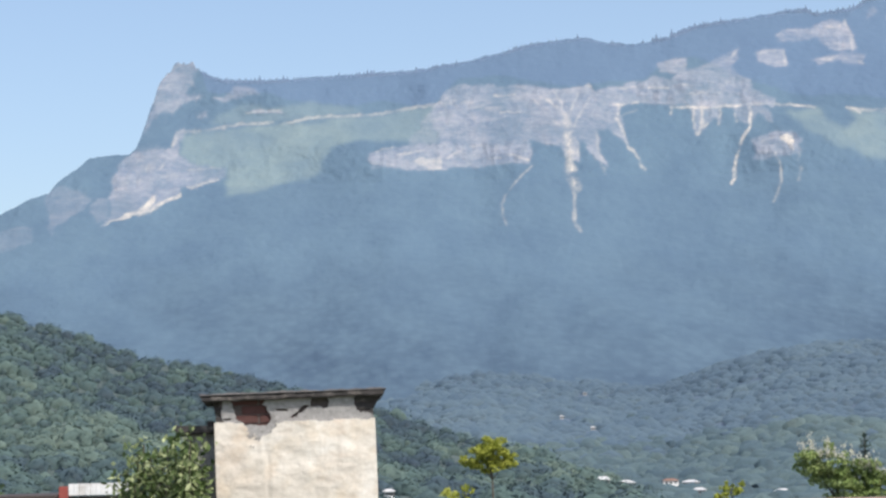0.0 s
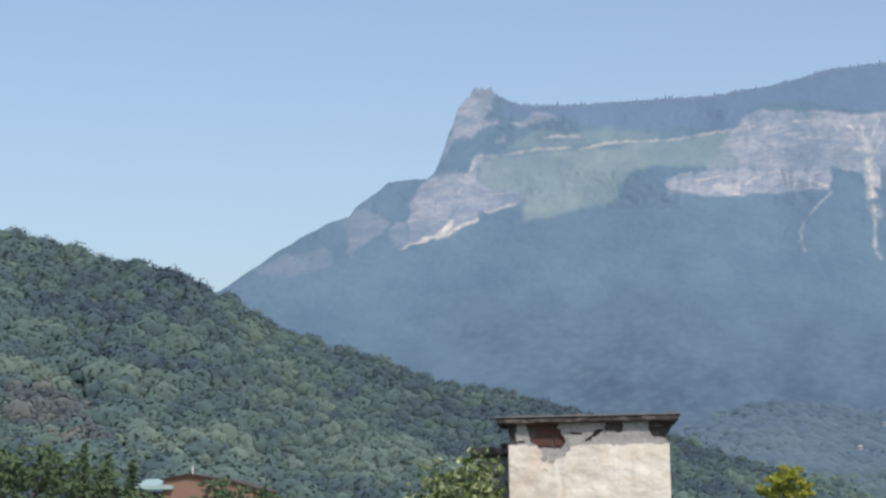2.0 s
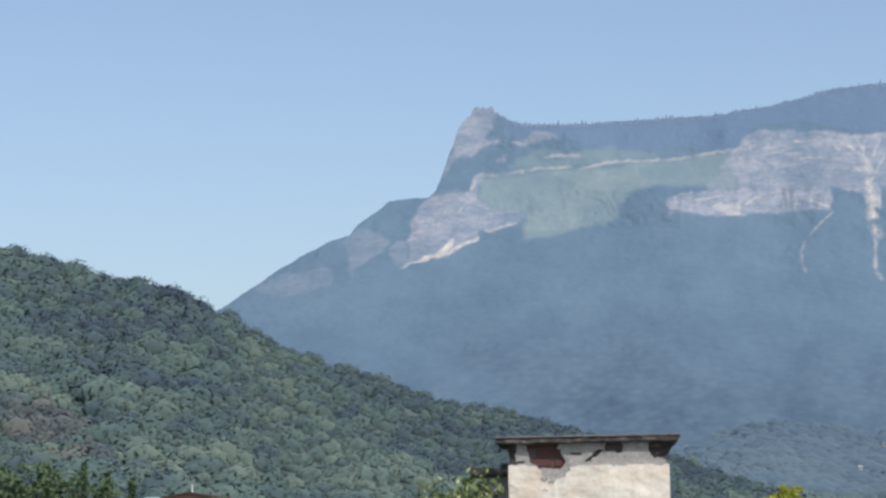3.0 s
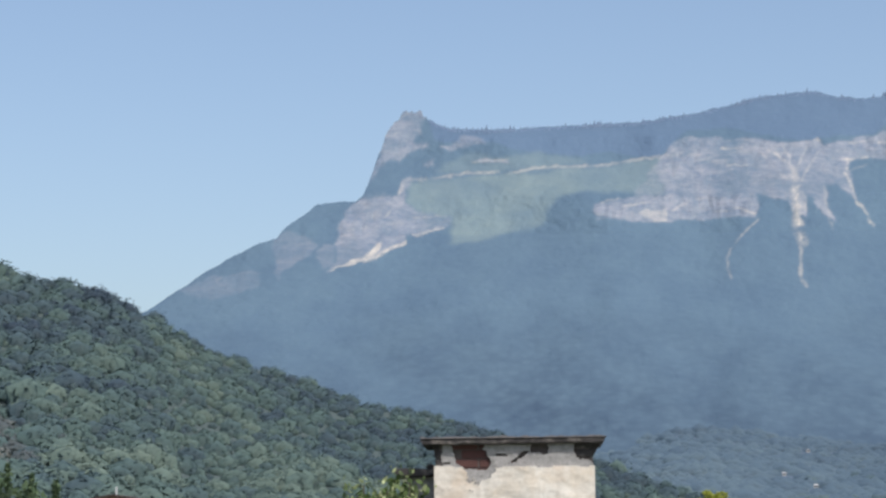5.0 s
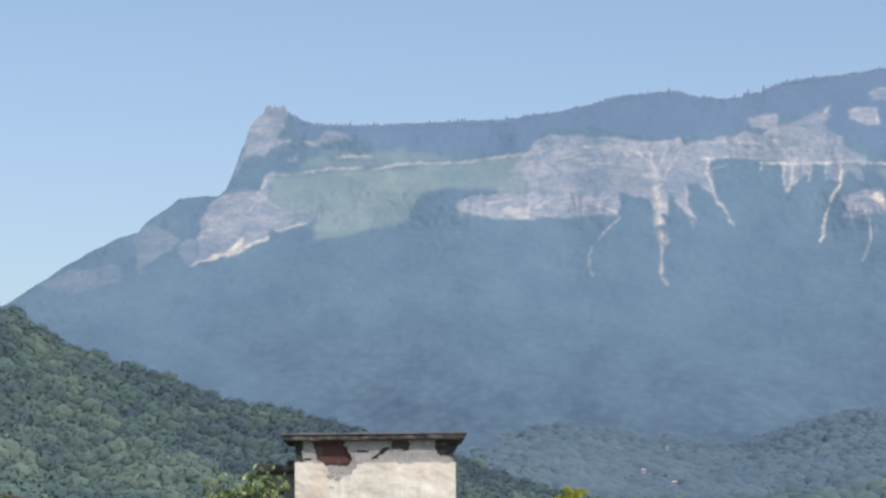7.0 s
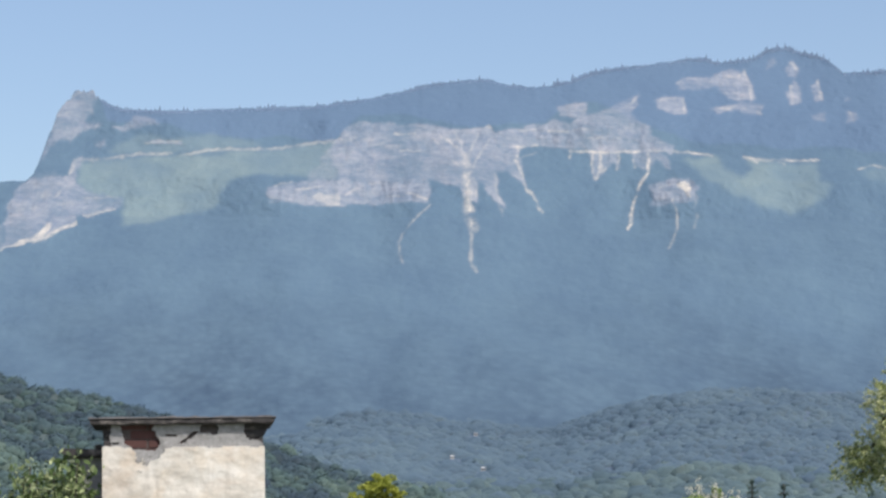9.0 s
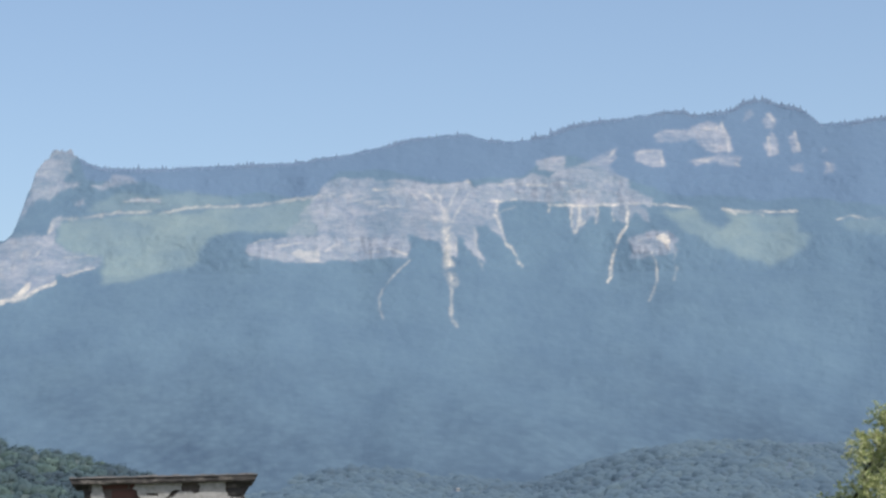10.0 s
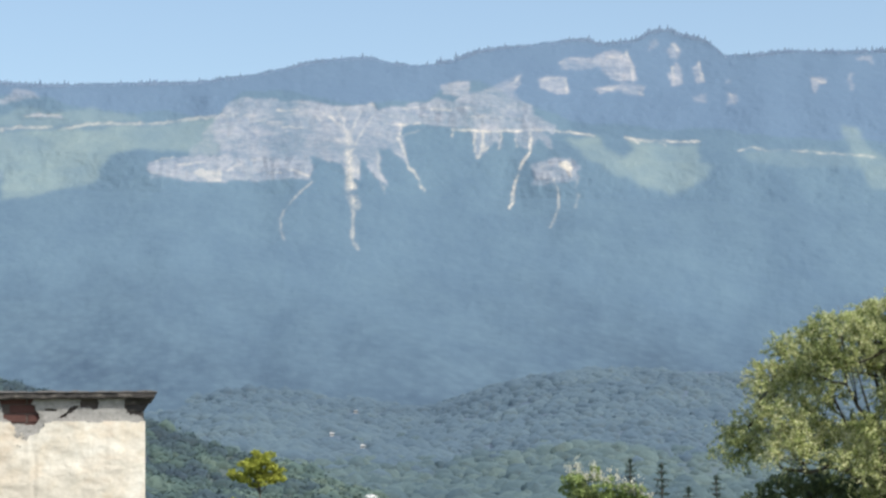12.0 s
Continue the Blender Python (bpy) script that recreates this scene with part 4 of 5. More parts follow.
def build_hills():
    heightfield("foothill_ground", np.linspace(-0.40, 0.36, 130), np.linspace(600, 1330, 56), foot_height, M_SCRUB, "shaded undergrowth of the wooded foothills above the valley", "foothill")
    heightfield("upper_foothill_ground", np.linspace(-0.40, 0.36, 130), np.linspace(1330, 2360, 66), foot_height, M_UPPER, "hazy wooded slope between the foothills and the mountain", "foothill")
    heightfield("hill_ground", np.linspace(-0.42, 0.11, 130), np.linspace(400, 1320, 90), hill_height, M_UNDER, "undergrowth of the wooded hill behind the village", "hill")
    # hill: crowns in rows that are uneven in size
    step = 5.9
    us, ys = [], []
    for k in np.arange(425, 1120, step):
        c = np.arange(-0.40, 0.095, step / k)
        us.append(c + rng.uniform(-0.55, 0.55, len(c)) * step / k)
        ys.append(k + rng.uniform(-0.55, 0.55, len(c)) * step)
    u, y = np.concatenate(us), np.concatenate(ys)
    keep = (rng.random(len(u)) > 0.10) & clear_of_houses(u, y)
    u, y = u[keep], y[keep]
    r = 2.7 * (0.5 + 1.1 * rng.random(len(u)) ** 2.2) * (1 + 0.5 * np.clip(-0.18 - u, 0, 0.1) / 0.1) * (1 + 0.25 * smooth_noise(u * 30, y / 60, 3))
    z = hill_height(u, y)
    P = np.stack([u * y, y, z + r * 0.20 + 0.6 * rng.random(len(r))], -1)
    size = np.stack([r * 1.2, r * 1.2, r * (0.70 + 0.36 * rng.random(len(u)))], 1)
    crowns = [leafy(112, 40 + k, 0.98, 0.125, 1) for k in range(10)]
    slope = (z - EYE) / y
    dry = ((u + 0.288) / 0.038) ** 2 + ((slope - 0.047 - 0.30 * (-0.288 - u)) / 0.013) ** 2 + 1.1 * fbm(u * 60, y / 40, 3, 201) + 0.4 * rng.normal(size=len(u)) < 0.8  # a thin, browned clearing
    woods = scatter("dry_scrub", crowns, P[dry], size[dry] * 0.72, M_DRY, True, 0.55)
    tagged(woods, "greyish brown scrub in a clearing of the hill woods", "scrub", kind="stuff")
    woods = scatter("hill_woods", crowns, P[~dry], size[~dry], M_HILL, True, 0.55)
    tagged(woods, "dense mixed green woods on the hill above the village", "forest", kind="stuff")
    # foothills: a closed canopy, leafy over the valley and plainer far up, with haze in its tones
    us, ys = [], []
    k = 640.0
    while k < 2330:
        wide = 5.6 + 2.4 * (k - 640) / 1690
        c = np.arange(-0.02 if k < 1000 else -0.15, 0.335, wide / k)
        us.append(c + rng.uniform(-0.5, 0.5, len(c)) * wide / k)
        ys.append(k + rng.uniform(-0.5, 0.5, len(c)) * wide * 1.6)
        k += wide * 1.6
    u, y = np.concatenate(us), np.concatenate(ys)
    ok = clear_of_houses(u, y)
    u, y = u[ok], y[ok]
    near = y + 230 * fbm(u * 22, y / 160, 3, 121) + 60 * rng.normal(size=len(u)) < 1300
    r = np.where(near, 4.0, 5.0) * (0.6 + 0.8 * rng.random(len(u)) ** 1.8) * (1 + 0.3 * smooth_noise(u * 40, y / 45, 6))
    P = np.stack([u * y, y, foot_height(u, y) - 0.05 * r], -1)
    size = np.stack([r * 1.15, r * 1.15, r * (0.60 + 0.5 * rng.random(len(r)))], 1)
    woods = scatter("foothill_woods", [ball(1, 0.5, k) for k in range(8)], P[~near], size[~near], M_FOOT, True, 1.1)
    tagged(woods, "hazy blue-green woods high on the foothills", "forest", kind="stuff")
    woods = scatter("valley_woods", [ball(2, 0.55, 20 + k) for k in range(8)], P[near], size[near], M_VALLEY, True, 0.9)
    tagged(woods, "hazy green woods and orchards rising from the valley", "forest", kind="stuff")


def build_ground():
    bm = bmesh.new()
    bmesh.ops.create_circle(bm, cap_ends=True, segments=96, radius=4900)
    ob = part("ground", bm, M_GROUND)
    tagged(ob, "grassy valley floor reaching to the horizon", "ground", kind="structure")


build_ground()
build_mountain()
build_far_woods()
build_hills()

# ---- the old chimney and its house ----
CHIM = pose(-0.808, 13.4, EYE, 0, -0.9, 3.3)  # middle of the front face, at eye height


def coat(name, x0, x1, z0, z1, step, y_front, thick, keep, relief, material, parent, label=""):
    """A layer of plaster on the front: a relief with ragged edges and holes where keep() is false, and real thickness."""
    nx, nz = int(round((x1 - x0) / step)) + 1, int(round((z1 - z0) / step)) + 1
    X, Z = np.meshgrid(np.linspace(x0, x1, nx), np.linspace(z0, z1, nz))
    jx, jz = step * 0.35 * rng.uniform(-1, 1, X.shape), step * 0.35 * rng.uniform(-1, 1, X.shape)
    jx[:, [0, -1]] = 0
    X, Z = X + jx, Z + jz
    Y = y_front + relief(X, Z)
    front = np.stack([X, Y, Z], -1).reshape(-1, 3)
    back = np.stack([X, np.full(X.shape, y_front + thick), Z], -1).reshape(-1, 3)
    q = grid_faces(nz, nx)
    mid = front[q].mean(1)
    q = q[keep(mid[:, 0], mid[:, 2])]
    count = {}
    for a, b, c, d in q.tolist():
        for e in ((a, b), (b, c), (c, d), (d, a)):
            count[e] = count.get(e, 0) + 1
    rim = [(b, a, a + len(front), b + len(front)) for a, b in count if (b, a) not in count]
    faces = np.concatenate([q, np.array(rim)])
    me = mesh_from(name, np.concatenate([front, back]), faces, material, False)
    ob = new(name, me)
    ob.parent = parent
    return tagged(ob, label)


def build_chimney():
    W, D = 0.443, 0.30
    root = new("chimney")
    root.matrix_world = CHIM
    tagged(root, "old cream-plastered brick chimney with crumbling render and a concrete cap", "chimney")
    part("core", box(-W + 0.022, W - 0.022, 0.030, 2 * D - 0.03, -2.6, 0.591), M_MORTAR, root, "old mortar and brickwork under the plaster")
    # sides and back
    part("side_render", box(-W, -W + 0.020, 0.050, 2 * D, -2.6, 0.591, 0.004), M_RENDER, root, "grey cement render")
    part("side_render", box(W - 0.020, W, 0.050, 2 * D, -2.6, 0.591, 0.004), M_RENDER, root, "grey cement render")

    def hole(x, z):
        """The fallen patch that shows the bricks."""
        e = 0.014 * fbm(x * 26, z * 26, 4, 5)
        a = (np.abs(x + 0.230 + 0.35 * (z - 0.50)) < 0.090 + 1.6 * e - 0.8 * np.clip(0.485 - z, 0, 1)) & (z > 0.448 + 1.3 * e)
        b = (np.abs(x - 0.143) < 0.046 + e) & (z > 0.535 + e)
        c = (x > 0.335 + 1.2 * e) & (x < 0.46) & (z > 0.500 + 2.5 * e - 0.25 * (x - 0.38))
        d = (np.abs(x - 0.022 - 1.1 * (z - 0.51)) < 0.016 + 1.2 * e) & (np.abs(z - 0.515) < 0.030 + e)
        g = (np.abs(x + 0.07) < 0.03) & (np.abs(z - 0.528) < 0.006 + 0.4 * e)
        h = (x < -0.408 + 1.6 * e) & (z > 0.46)
        k = (np.abs(x + 0.375) < 0.02) & (np.abs(z - 0.485) < 0.004 + 0.8 * e)
        return a | b | c | d | g | h | k

    def keep_render(x, z):
        return ~hole(x, z)

    def keep_cream(x, z):
        e = fbm(x * 22, z * 22, 4, 9)
        top = 0.462 + 0.008 * e - 0.008 * x
        v_notch = (np.abs(x + 0.20) < 0.055 + 1.2 * (z - 0.40) + 0.06 * e) & (z > 0.352 + 0.045 * e)
        strip = (np.abs(x + 0.14) < 0.12) & (np.abs(z - 0.452 - 0.16 * (x + 0.14)) < 0.008 + 0.012 * e)
        arc = (np.abs(x + 0.19) < 0.065) & (np.abs(z - 0.318 - 3.0 * (x + 0.19) ** 2) < 0.002 + 0.004 * e)
        return (z < top) & ~(v_notch & (z < 0.49)) & ~strip & ~arc

    coat("render_coat", -W, W, 0.30, 0.590, 0.0058, 0.006, 0.022, keep_render, lambda x, z: 0.004 * fbm(x * 12, z * 12, 4, 15), M_RENDER, root, "grey cement render")
    part("render_base", box(-W, W, 0.001, 0.03, -2.6, 0.315), M_RENDER, root, "grey cement render")

    def lumps(x, z):
        groove = 0.0045 * np.exp(-((x + 0.16 + 0.02 * fbm(z * 9, z * 0, 3, 3)) / 0.016) ** 2) * np.clip((0.36 - z) * 9, 0, 1)
        return 0.012 * fbm(x * 3.5, z * 4.5, 3, 25) + 0.006 * fbm(x * 7, z * 14, 4, 45) + 0.0025 * fbm(x * 20, z * 24, 3, 35) + groove

    coat("cream_coat", -W - 0.006, W + 0.006, -0.55, 0.50, 0.0075, -0.012, 0.026, keep_cream, lumps, M_CREAM, root, "cream limewashed plaster, flaking at its top edge")
    part("cream_base", box(-W - 0.006, W + 0.006, -0.010, 0.006, -2.6, -0.54), M_CREAM, root, "cream limewashed plaster")
    # cap: slab with a chamfered underside
    x0, x1 = -W - 0.078, W + 0.068
    prof = [(-0.030, 0.588), (-0.036, 0.594), (-0.036, 0.613), (-0.030, 0.617), (2 * D + 0.06, 0.622), (2 * D + 0.07, 0.593), (2 * D + 0.04, 0.586), (0.0, 0.586)]
    bm = prism(prof, x0, x1)
    bmesh.ops.subdivide_edges(bm, edges=[e for e in bm.edges if abs(e.verts[0].co.x - e.verts[1].co.x) > 0.5], cuts=40, use_grid_fill=True)
    for v in bm.verts:
        k = Vector((v.co.x * 14, v.co.y * 14, v.co.z * 14))
        v.co.z += 0.006 * noise.noise(k) + 0.003 * noise.noise(k * 3)
        v.co.y += 0.006 * noise.noise(k + Vector((4, 4, 4)))
        if v.co.z < 0.603 and abs(v.co.x) > W + 0.05:
            v.co.x -= math.copysign(0.012, v.co.x)
    cap = part("cap", bm, M_CAP, root, "dark weathered concrete cap slab")
    # added lighter strip for the cap's lit upper edge; darker slab below holds its shadow
    bm = prism([(-0.040, 0.6185), (-0.043, 0.622), (-0.036, 0.628), (-0.02, 0.631), (2 * D + 0.06, 0.636), (2 * D + 0.07, 0.6235)], x0 - 0.004, x1 + 0.004)
    bmesh.ops.subdivide_edges(bm, edges=[e for e in bm.edges if abs(e.verts[0].co.x - e.verts[1].co.x) > 0.5], cuts=60, use_grid_fill=True)
    for v in bm.verts:
        k = Vector((v.co.x * 22, v.co.y * 14, v.co.z * 14))
        v.co.y += 0.007 * noise.noise(k) + 0.004 * noise.noise(k * 3)
        if v.co.z > 0.6265:
            v.co.z += 0.007 * noise.noise(k + Vector((7, 2, 3))) + 0.004 * noise.noise(k * 3)
    part("cap_edge", bm, M_CAP_EDGE, cap, "crumbling grey top edge of the cap, lit tone in its colour")
    bm = bmesh.new()
    lo = [bm.verts.new((x, y, 0.520)) for x, y in ((-W - 0.002, 0.034), (W + 0.002, 0.034), (W + 0.002, 2 * D), (-W - 0.002, 2 * D))]
    hi = [bm.verts.new((x, y, 0.590)) for x, y in ((-W - 0.012, 0.030), (W + 0.045, 0.030), (W + 0.045, 2 * D + 0.04), (-W - 0.012, 2 * D + 0.04))]
    bm.faces.new(hi)
    bm.faces.new(lo[::-1])
    for i in range(4):
        bm.faces.new((lo[i], lo[(i + 1) % 4], hi[(i + 1) % 4], hi[i]))
    part("corbel", bm, M_CAP, root, "dark concrete corbel under the cap")
    # bricks behind the fallen patch and the notches
    me = None
    for row in range(4):
        for col in range(-2, 1):
            x, z = col * 0.20 + (0.10 if row % 2 else 0.0), 0.430 + row * 0.052
            if x > -0.05 or x < -0.36:
                continue
            if me is None:
                b = part("brick", box(-0.095, 0.095, 0, 0.06, -0.0235, 0.0235, 0.004), M_BRICK, root)
                me = b.data
            else:
                b = new("brick", me)
                b.parent = root
            b.matrix_basis = pose(x, 0.0195 + 0.003 * ((row * 7 + col * 3) % 3), z, 0, 0, ((row + col) % 3 - 1) * 0.8)
    for side in (-1, 1):  # the bare corners of the neck
        for row in range(2 if side < 0 else 3):
            b = part("brick", box(-0.048, 0.048, 0, 0.06, -0.019, 0.019, 0.005), M_CAP, root, "dark weathered brick")
            b.matrix_basis = pose(side * (W - 0.051 - 0.004 * (row % 2)), 0.014 + 0.006 * (row % 2), 0.487 + row * 0.046, 0, 0, side * 1.5 * (row - 1))
    # the lower flue beside it
    flue = new("lower_flue")
    flue.matrix_world = CHIM
    tagged(flue, "lower grey-rendered flue with a thin concrete slab beside the chimney", "chimney")
    part("shaft", box(-W - 0.175, -W - 0.012, 0.16, 0.60, -2.6, 0.415, 0.006), M_RENDER, flue, "grey cement render")
    bm = box(-W - 0.235, -W - 0.006, 0.09, 0.66, 0.418, 0.462, 0.008)
    bmesh.ops.subdivide_edges(bm, edges=bm.edges[:], cuts=3, use_grid_fill=True)
    for v in bm.verts:
        v.co.z += 0.005 * noise.noise(v.co * 12)
    part("slab", bm, M_CAP, flue, "weathered concrete slab")
    part("mortar_fillet", box(-W - 0.06, -W - 0.008, 0.14, 0.56, 0.463, 0.487, 0.01), M_MORTAR, flue, "rough mortar fillet against the chimney")


def build_chimney_house():
    """The low house that carries the chimney."""
    root = new("house")
    root.matrix_world = CHIM @ pose(0, 0, -EYE)
    tagged(root, "plain low house with a grey sheet roof under the chimney", "house")
    h = EYE - 2.55
    part("wall", box(-3.5, 3.0, -1.2, 5.0, 0, h - 0.6), M_WHITE, root)
    part("roof", prism([(-1.7, h - 0.75), (0.3, h), (0.6, h), (5.5, h - 0.75), (5.5, h - 0.95), (-1.7, h - 0.95)], -3.9, 3.4), M_GREYROOF, root)


build_chimney()
build_chimney_house()


# ---- plants ----
def crown_points(clumps, per_area):
    """Leaf places and normals over lumpy clumps (centre, radii): most near their skins."""
    cs, ns = [], []
    for c, r in clumps:
        n = int(per_area * r[0] * r[2] * 12.6)
        d = rng.normal(size=(n, 3))
        d /= np.linalg.norm(d, axis=1)[:, None]
        k = 1 - 0.45 * rng.random(n)[:, None] ** 1.5
        k = k * (1 + 0.25 * fbm(d[:, 0] * 2.3 + c[0], d[:, 2] * 2.3 + d[:, 1] + c[2], 3, 7))[:, None]
        cs.append(np.array(c) + d * k * np.array(r))
        ns.append(d * 0.7 + np.array([0.2, -0.3, 0.8]))
    return np.concatenate(cs), np.concatenate(ns)


def spray_points(clumps, sprays, count, reach):
    """Leaf places and normals in rows along thin twigs that reach out of the clumps."""
    cs, ns = [], []
    for c, r in clumps:
        n = max(6, int(sprays * r[0] * r[2]))
        d = rng.normal(size=(n, 3))
        d[:, 2] += 0.25
        d /= np.linalg.norm(d, axis=1)[:, None]
        root = np.array(c) + d * np.array(r) * (0.35 + 0.6 * rng.random((n, 1)))
        way = d * [1, 1, 0.6] + 0.75 * rng.normal(size=(n, 3))
        way /= np.linalg.norm(way, axis=1)[:, None]
        s = rng.random((n, count, 1))
        long = reach * (0.5 + 0.9 * rng.random((n, 1, 1)))
        p = root[:, None] + way[:, None] * s * long + rng.normal(size=(n, count, 3)) * 0.022
        p[:, :, 2] -= 0.30 * (s[:, :, 0] * long[:, :, 0]) ** 2 / reach
        cs.append(p.reshape(-1, 3))
        ns.append(np.repeat(d * 0.6 + np.array([0.2, -0.3, 0.8]), count, 0))
    return np.concatenate(cs), np.concatenate(ns)


def tree(name, label, category, base, fork, clumps, girth, leaf, per_area, material, seed, droop=0.2, tuft=14, spread=0.32, mains=(), sprays=0, reach=0.4):
    """A trunk to the fork, a limb to each clump with twigs, and a crown of leaves."""
    root = new(name)
    root.location = base
    tagged(root, label, category)
    o = Vector(base)
    bm = bmesh.new()
    limb(bm, bent((0, 0, -0.1), Vector(fork) - o, girth * 1.6, 7, seed), girth, girth * 0.62, 9)
    part("trunk", bm, M_BARK, root, smooth=True)
    joints = [Vector(fork) - o]
    for i in sorted(range(len(clumps)), key=lambda k: k not in mains):
        c, r = clumps[i]
        bm = bmesh.new()
        end = Vector(c) - o
        start = Vector(fork) - o if i in mains else min(joints, key=lambda j: (end - j).length + 0.6 * max(0.0, j.z - end.z))
        pts = bent(start, end, (end - start).length * 0.2, 7, seed + 3 * i)
        thick = girth * (0.5 if i in mains or not mains else 0.2)
        limb(bm, pts, thick, girth * 0.08, 6)
        if i in mains:
            joints += pts[2:]
        for k in range(7):
            tip = end + Vector(rng.normal(size=3).tolist()) * 0.36 * r[0]
            limb(bm, bent(pts[3 + k % 5], tip, 0.12 * r[0], 4, seed + i * 7 + k), girth * 0.13, girth * 0.03, 4)
        part("branch", bm, M_BARK, root, smooth=True)
    tufts = []
    if sprays:
        tuft = 0
    for c, r in clumps:
        for k in range(tuft):
            d = rng.normal(size=3)
            d *= 1.15 * rng.random() ** 0.4 / np.linalg.norm(d)
            q = spread * (0.6 + 0.8 * rng.random())
            tufts.append(((c[0] - o.x + d[0] * r[0], c[1] - o.y + d[1] * r[1], c[2] - o.z + d[2] * r[2]), (r[0] * q, r[1] * q, r[2] * q * 0.75)))
    if sprays:
        cs, ns = spray_points([(np.array(c) - np.array(o), r) for c, r in clumps], sprays, per_area, reach)
    else:
        cs, ns = crown_points(tufts, per_area)
    crown = leaves("crown", cs, ns, leaf[0], leaf[1], material, root, droop)
    tagged(crown, kind="stuff")
    return root


def at(u, y, v):
    """The place at a bearing, a distance ahead and a slope from the eye."""
    return (u * y, y, EYE + v * y)


def build_locust():
    y = 45.0
    spec = [(0.238, 0.057, 0.50), (0.250, 0.068, 0.55), (0.268, 0.077, 0.60), (0.289, 0.084, 0.70), (0.312, 0.089, 0.80), (0.335, 0.087, 0.9), (0.236, 0.048, 0.32),
            (0.262, 0.066, 0.45), (0.284, 0.073, 0.55), (0.277, 0.064, 0.38), (0.300, 0.070, 0.65), (0.318, 0.070, 0.7), (0.335, 0.064, 0.9), (0.252, 0.060, 0.38), (0.292, 0.062, 0.4), (0.306, 0.057, 0.5),
            (0.227, 0.036, 0.42), (0.224, 0.027, 0.36), (0.242, 0.039, 0.45), (0.252, 0.044, 0.34), (0.246, 0.028, 0.45), (0.258, 0.034, 0.45), (0.274, 0.033, 0.55), (0.284, 0.036, 0.4), (0.300, 0.036, 0.6), (0.316, 0.042, 0.6),
            (0.345, 0.045, 0.9), (0.325, 0.02, 0.8), (0.296, 0.050, 0.5), (0.262, 0.051, 0.3), (0.322, 0.054, 0.7), (0.275, 0.022, 0.45), (0.290, 0.018, 0.5), (0.306, 0.022, 0.6), (0.288, 0.006, 0.45)]
    clumps = []
    for i, (u, v, r) in enumerate(spec):
        c = at(u, y + 1.3 * math.sin(i * 2.4), v)
        clumps.append((c, (r * 1.15, r * 1.15, r * 0.72)))
    tree("locust_tree", "large locust tree with sunlit yellow-green feathery leaves and dark branches", "tree", (at(0.292, y, 0)[0], y, 0), at(0.292, y, 0.004), clumps, 0.13, (0.066, 0.025), 36, M_LOCUST, 11, 0.35, mains=(2, 3, 5, 16, 24, 22, 11), sprays=620, reach=0.34)
    # a darker tree under its crown
    y = 48.0
    c = [(at(u, y, v), (r, r, r * 0.8)) for u, v, r in ((0.238, 0.008, 0.5), (0.252, 0.013, 0.5), (0.268, 0.015, 0.5), (0.285, 0.017, 0.6), (0.305, 0.016, 0.7), (0.33, 0.02, 0.8), (0.26, 0.0, 0.7), (0.29, 0.0, 0.8), (0.232, -0.002, 0.5))]
    tree("shade_tree", "dark green tree in the shade beneath the locust", "tree", (0.268 * y, y, 0), at(0.268, y, -0.03), c, 0.10, (0.12, 0.055), 200, M_SHADE, 47, 0.4, 34, 0.28)


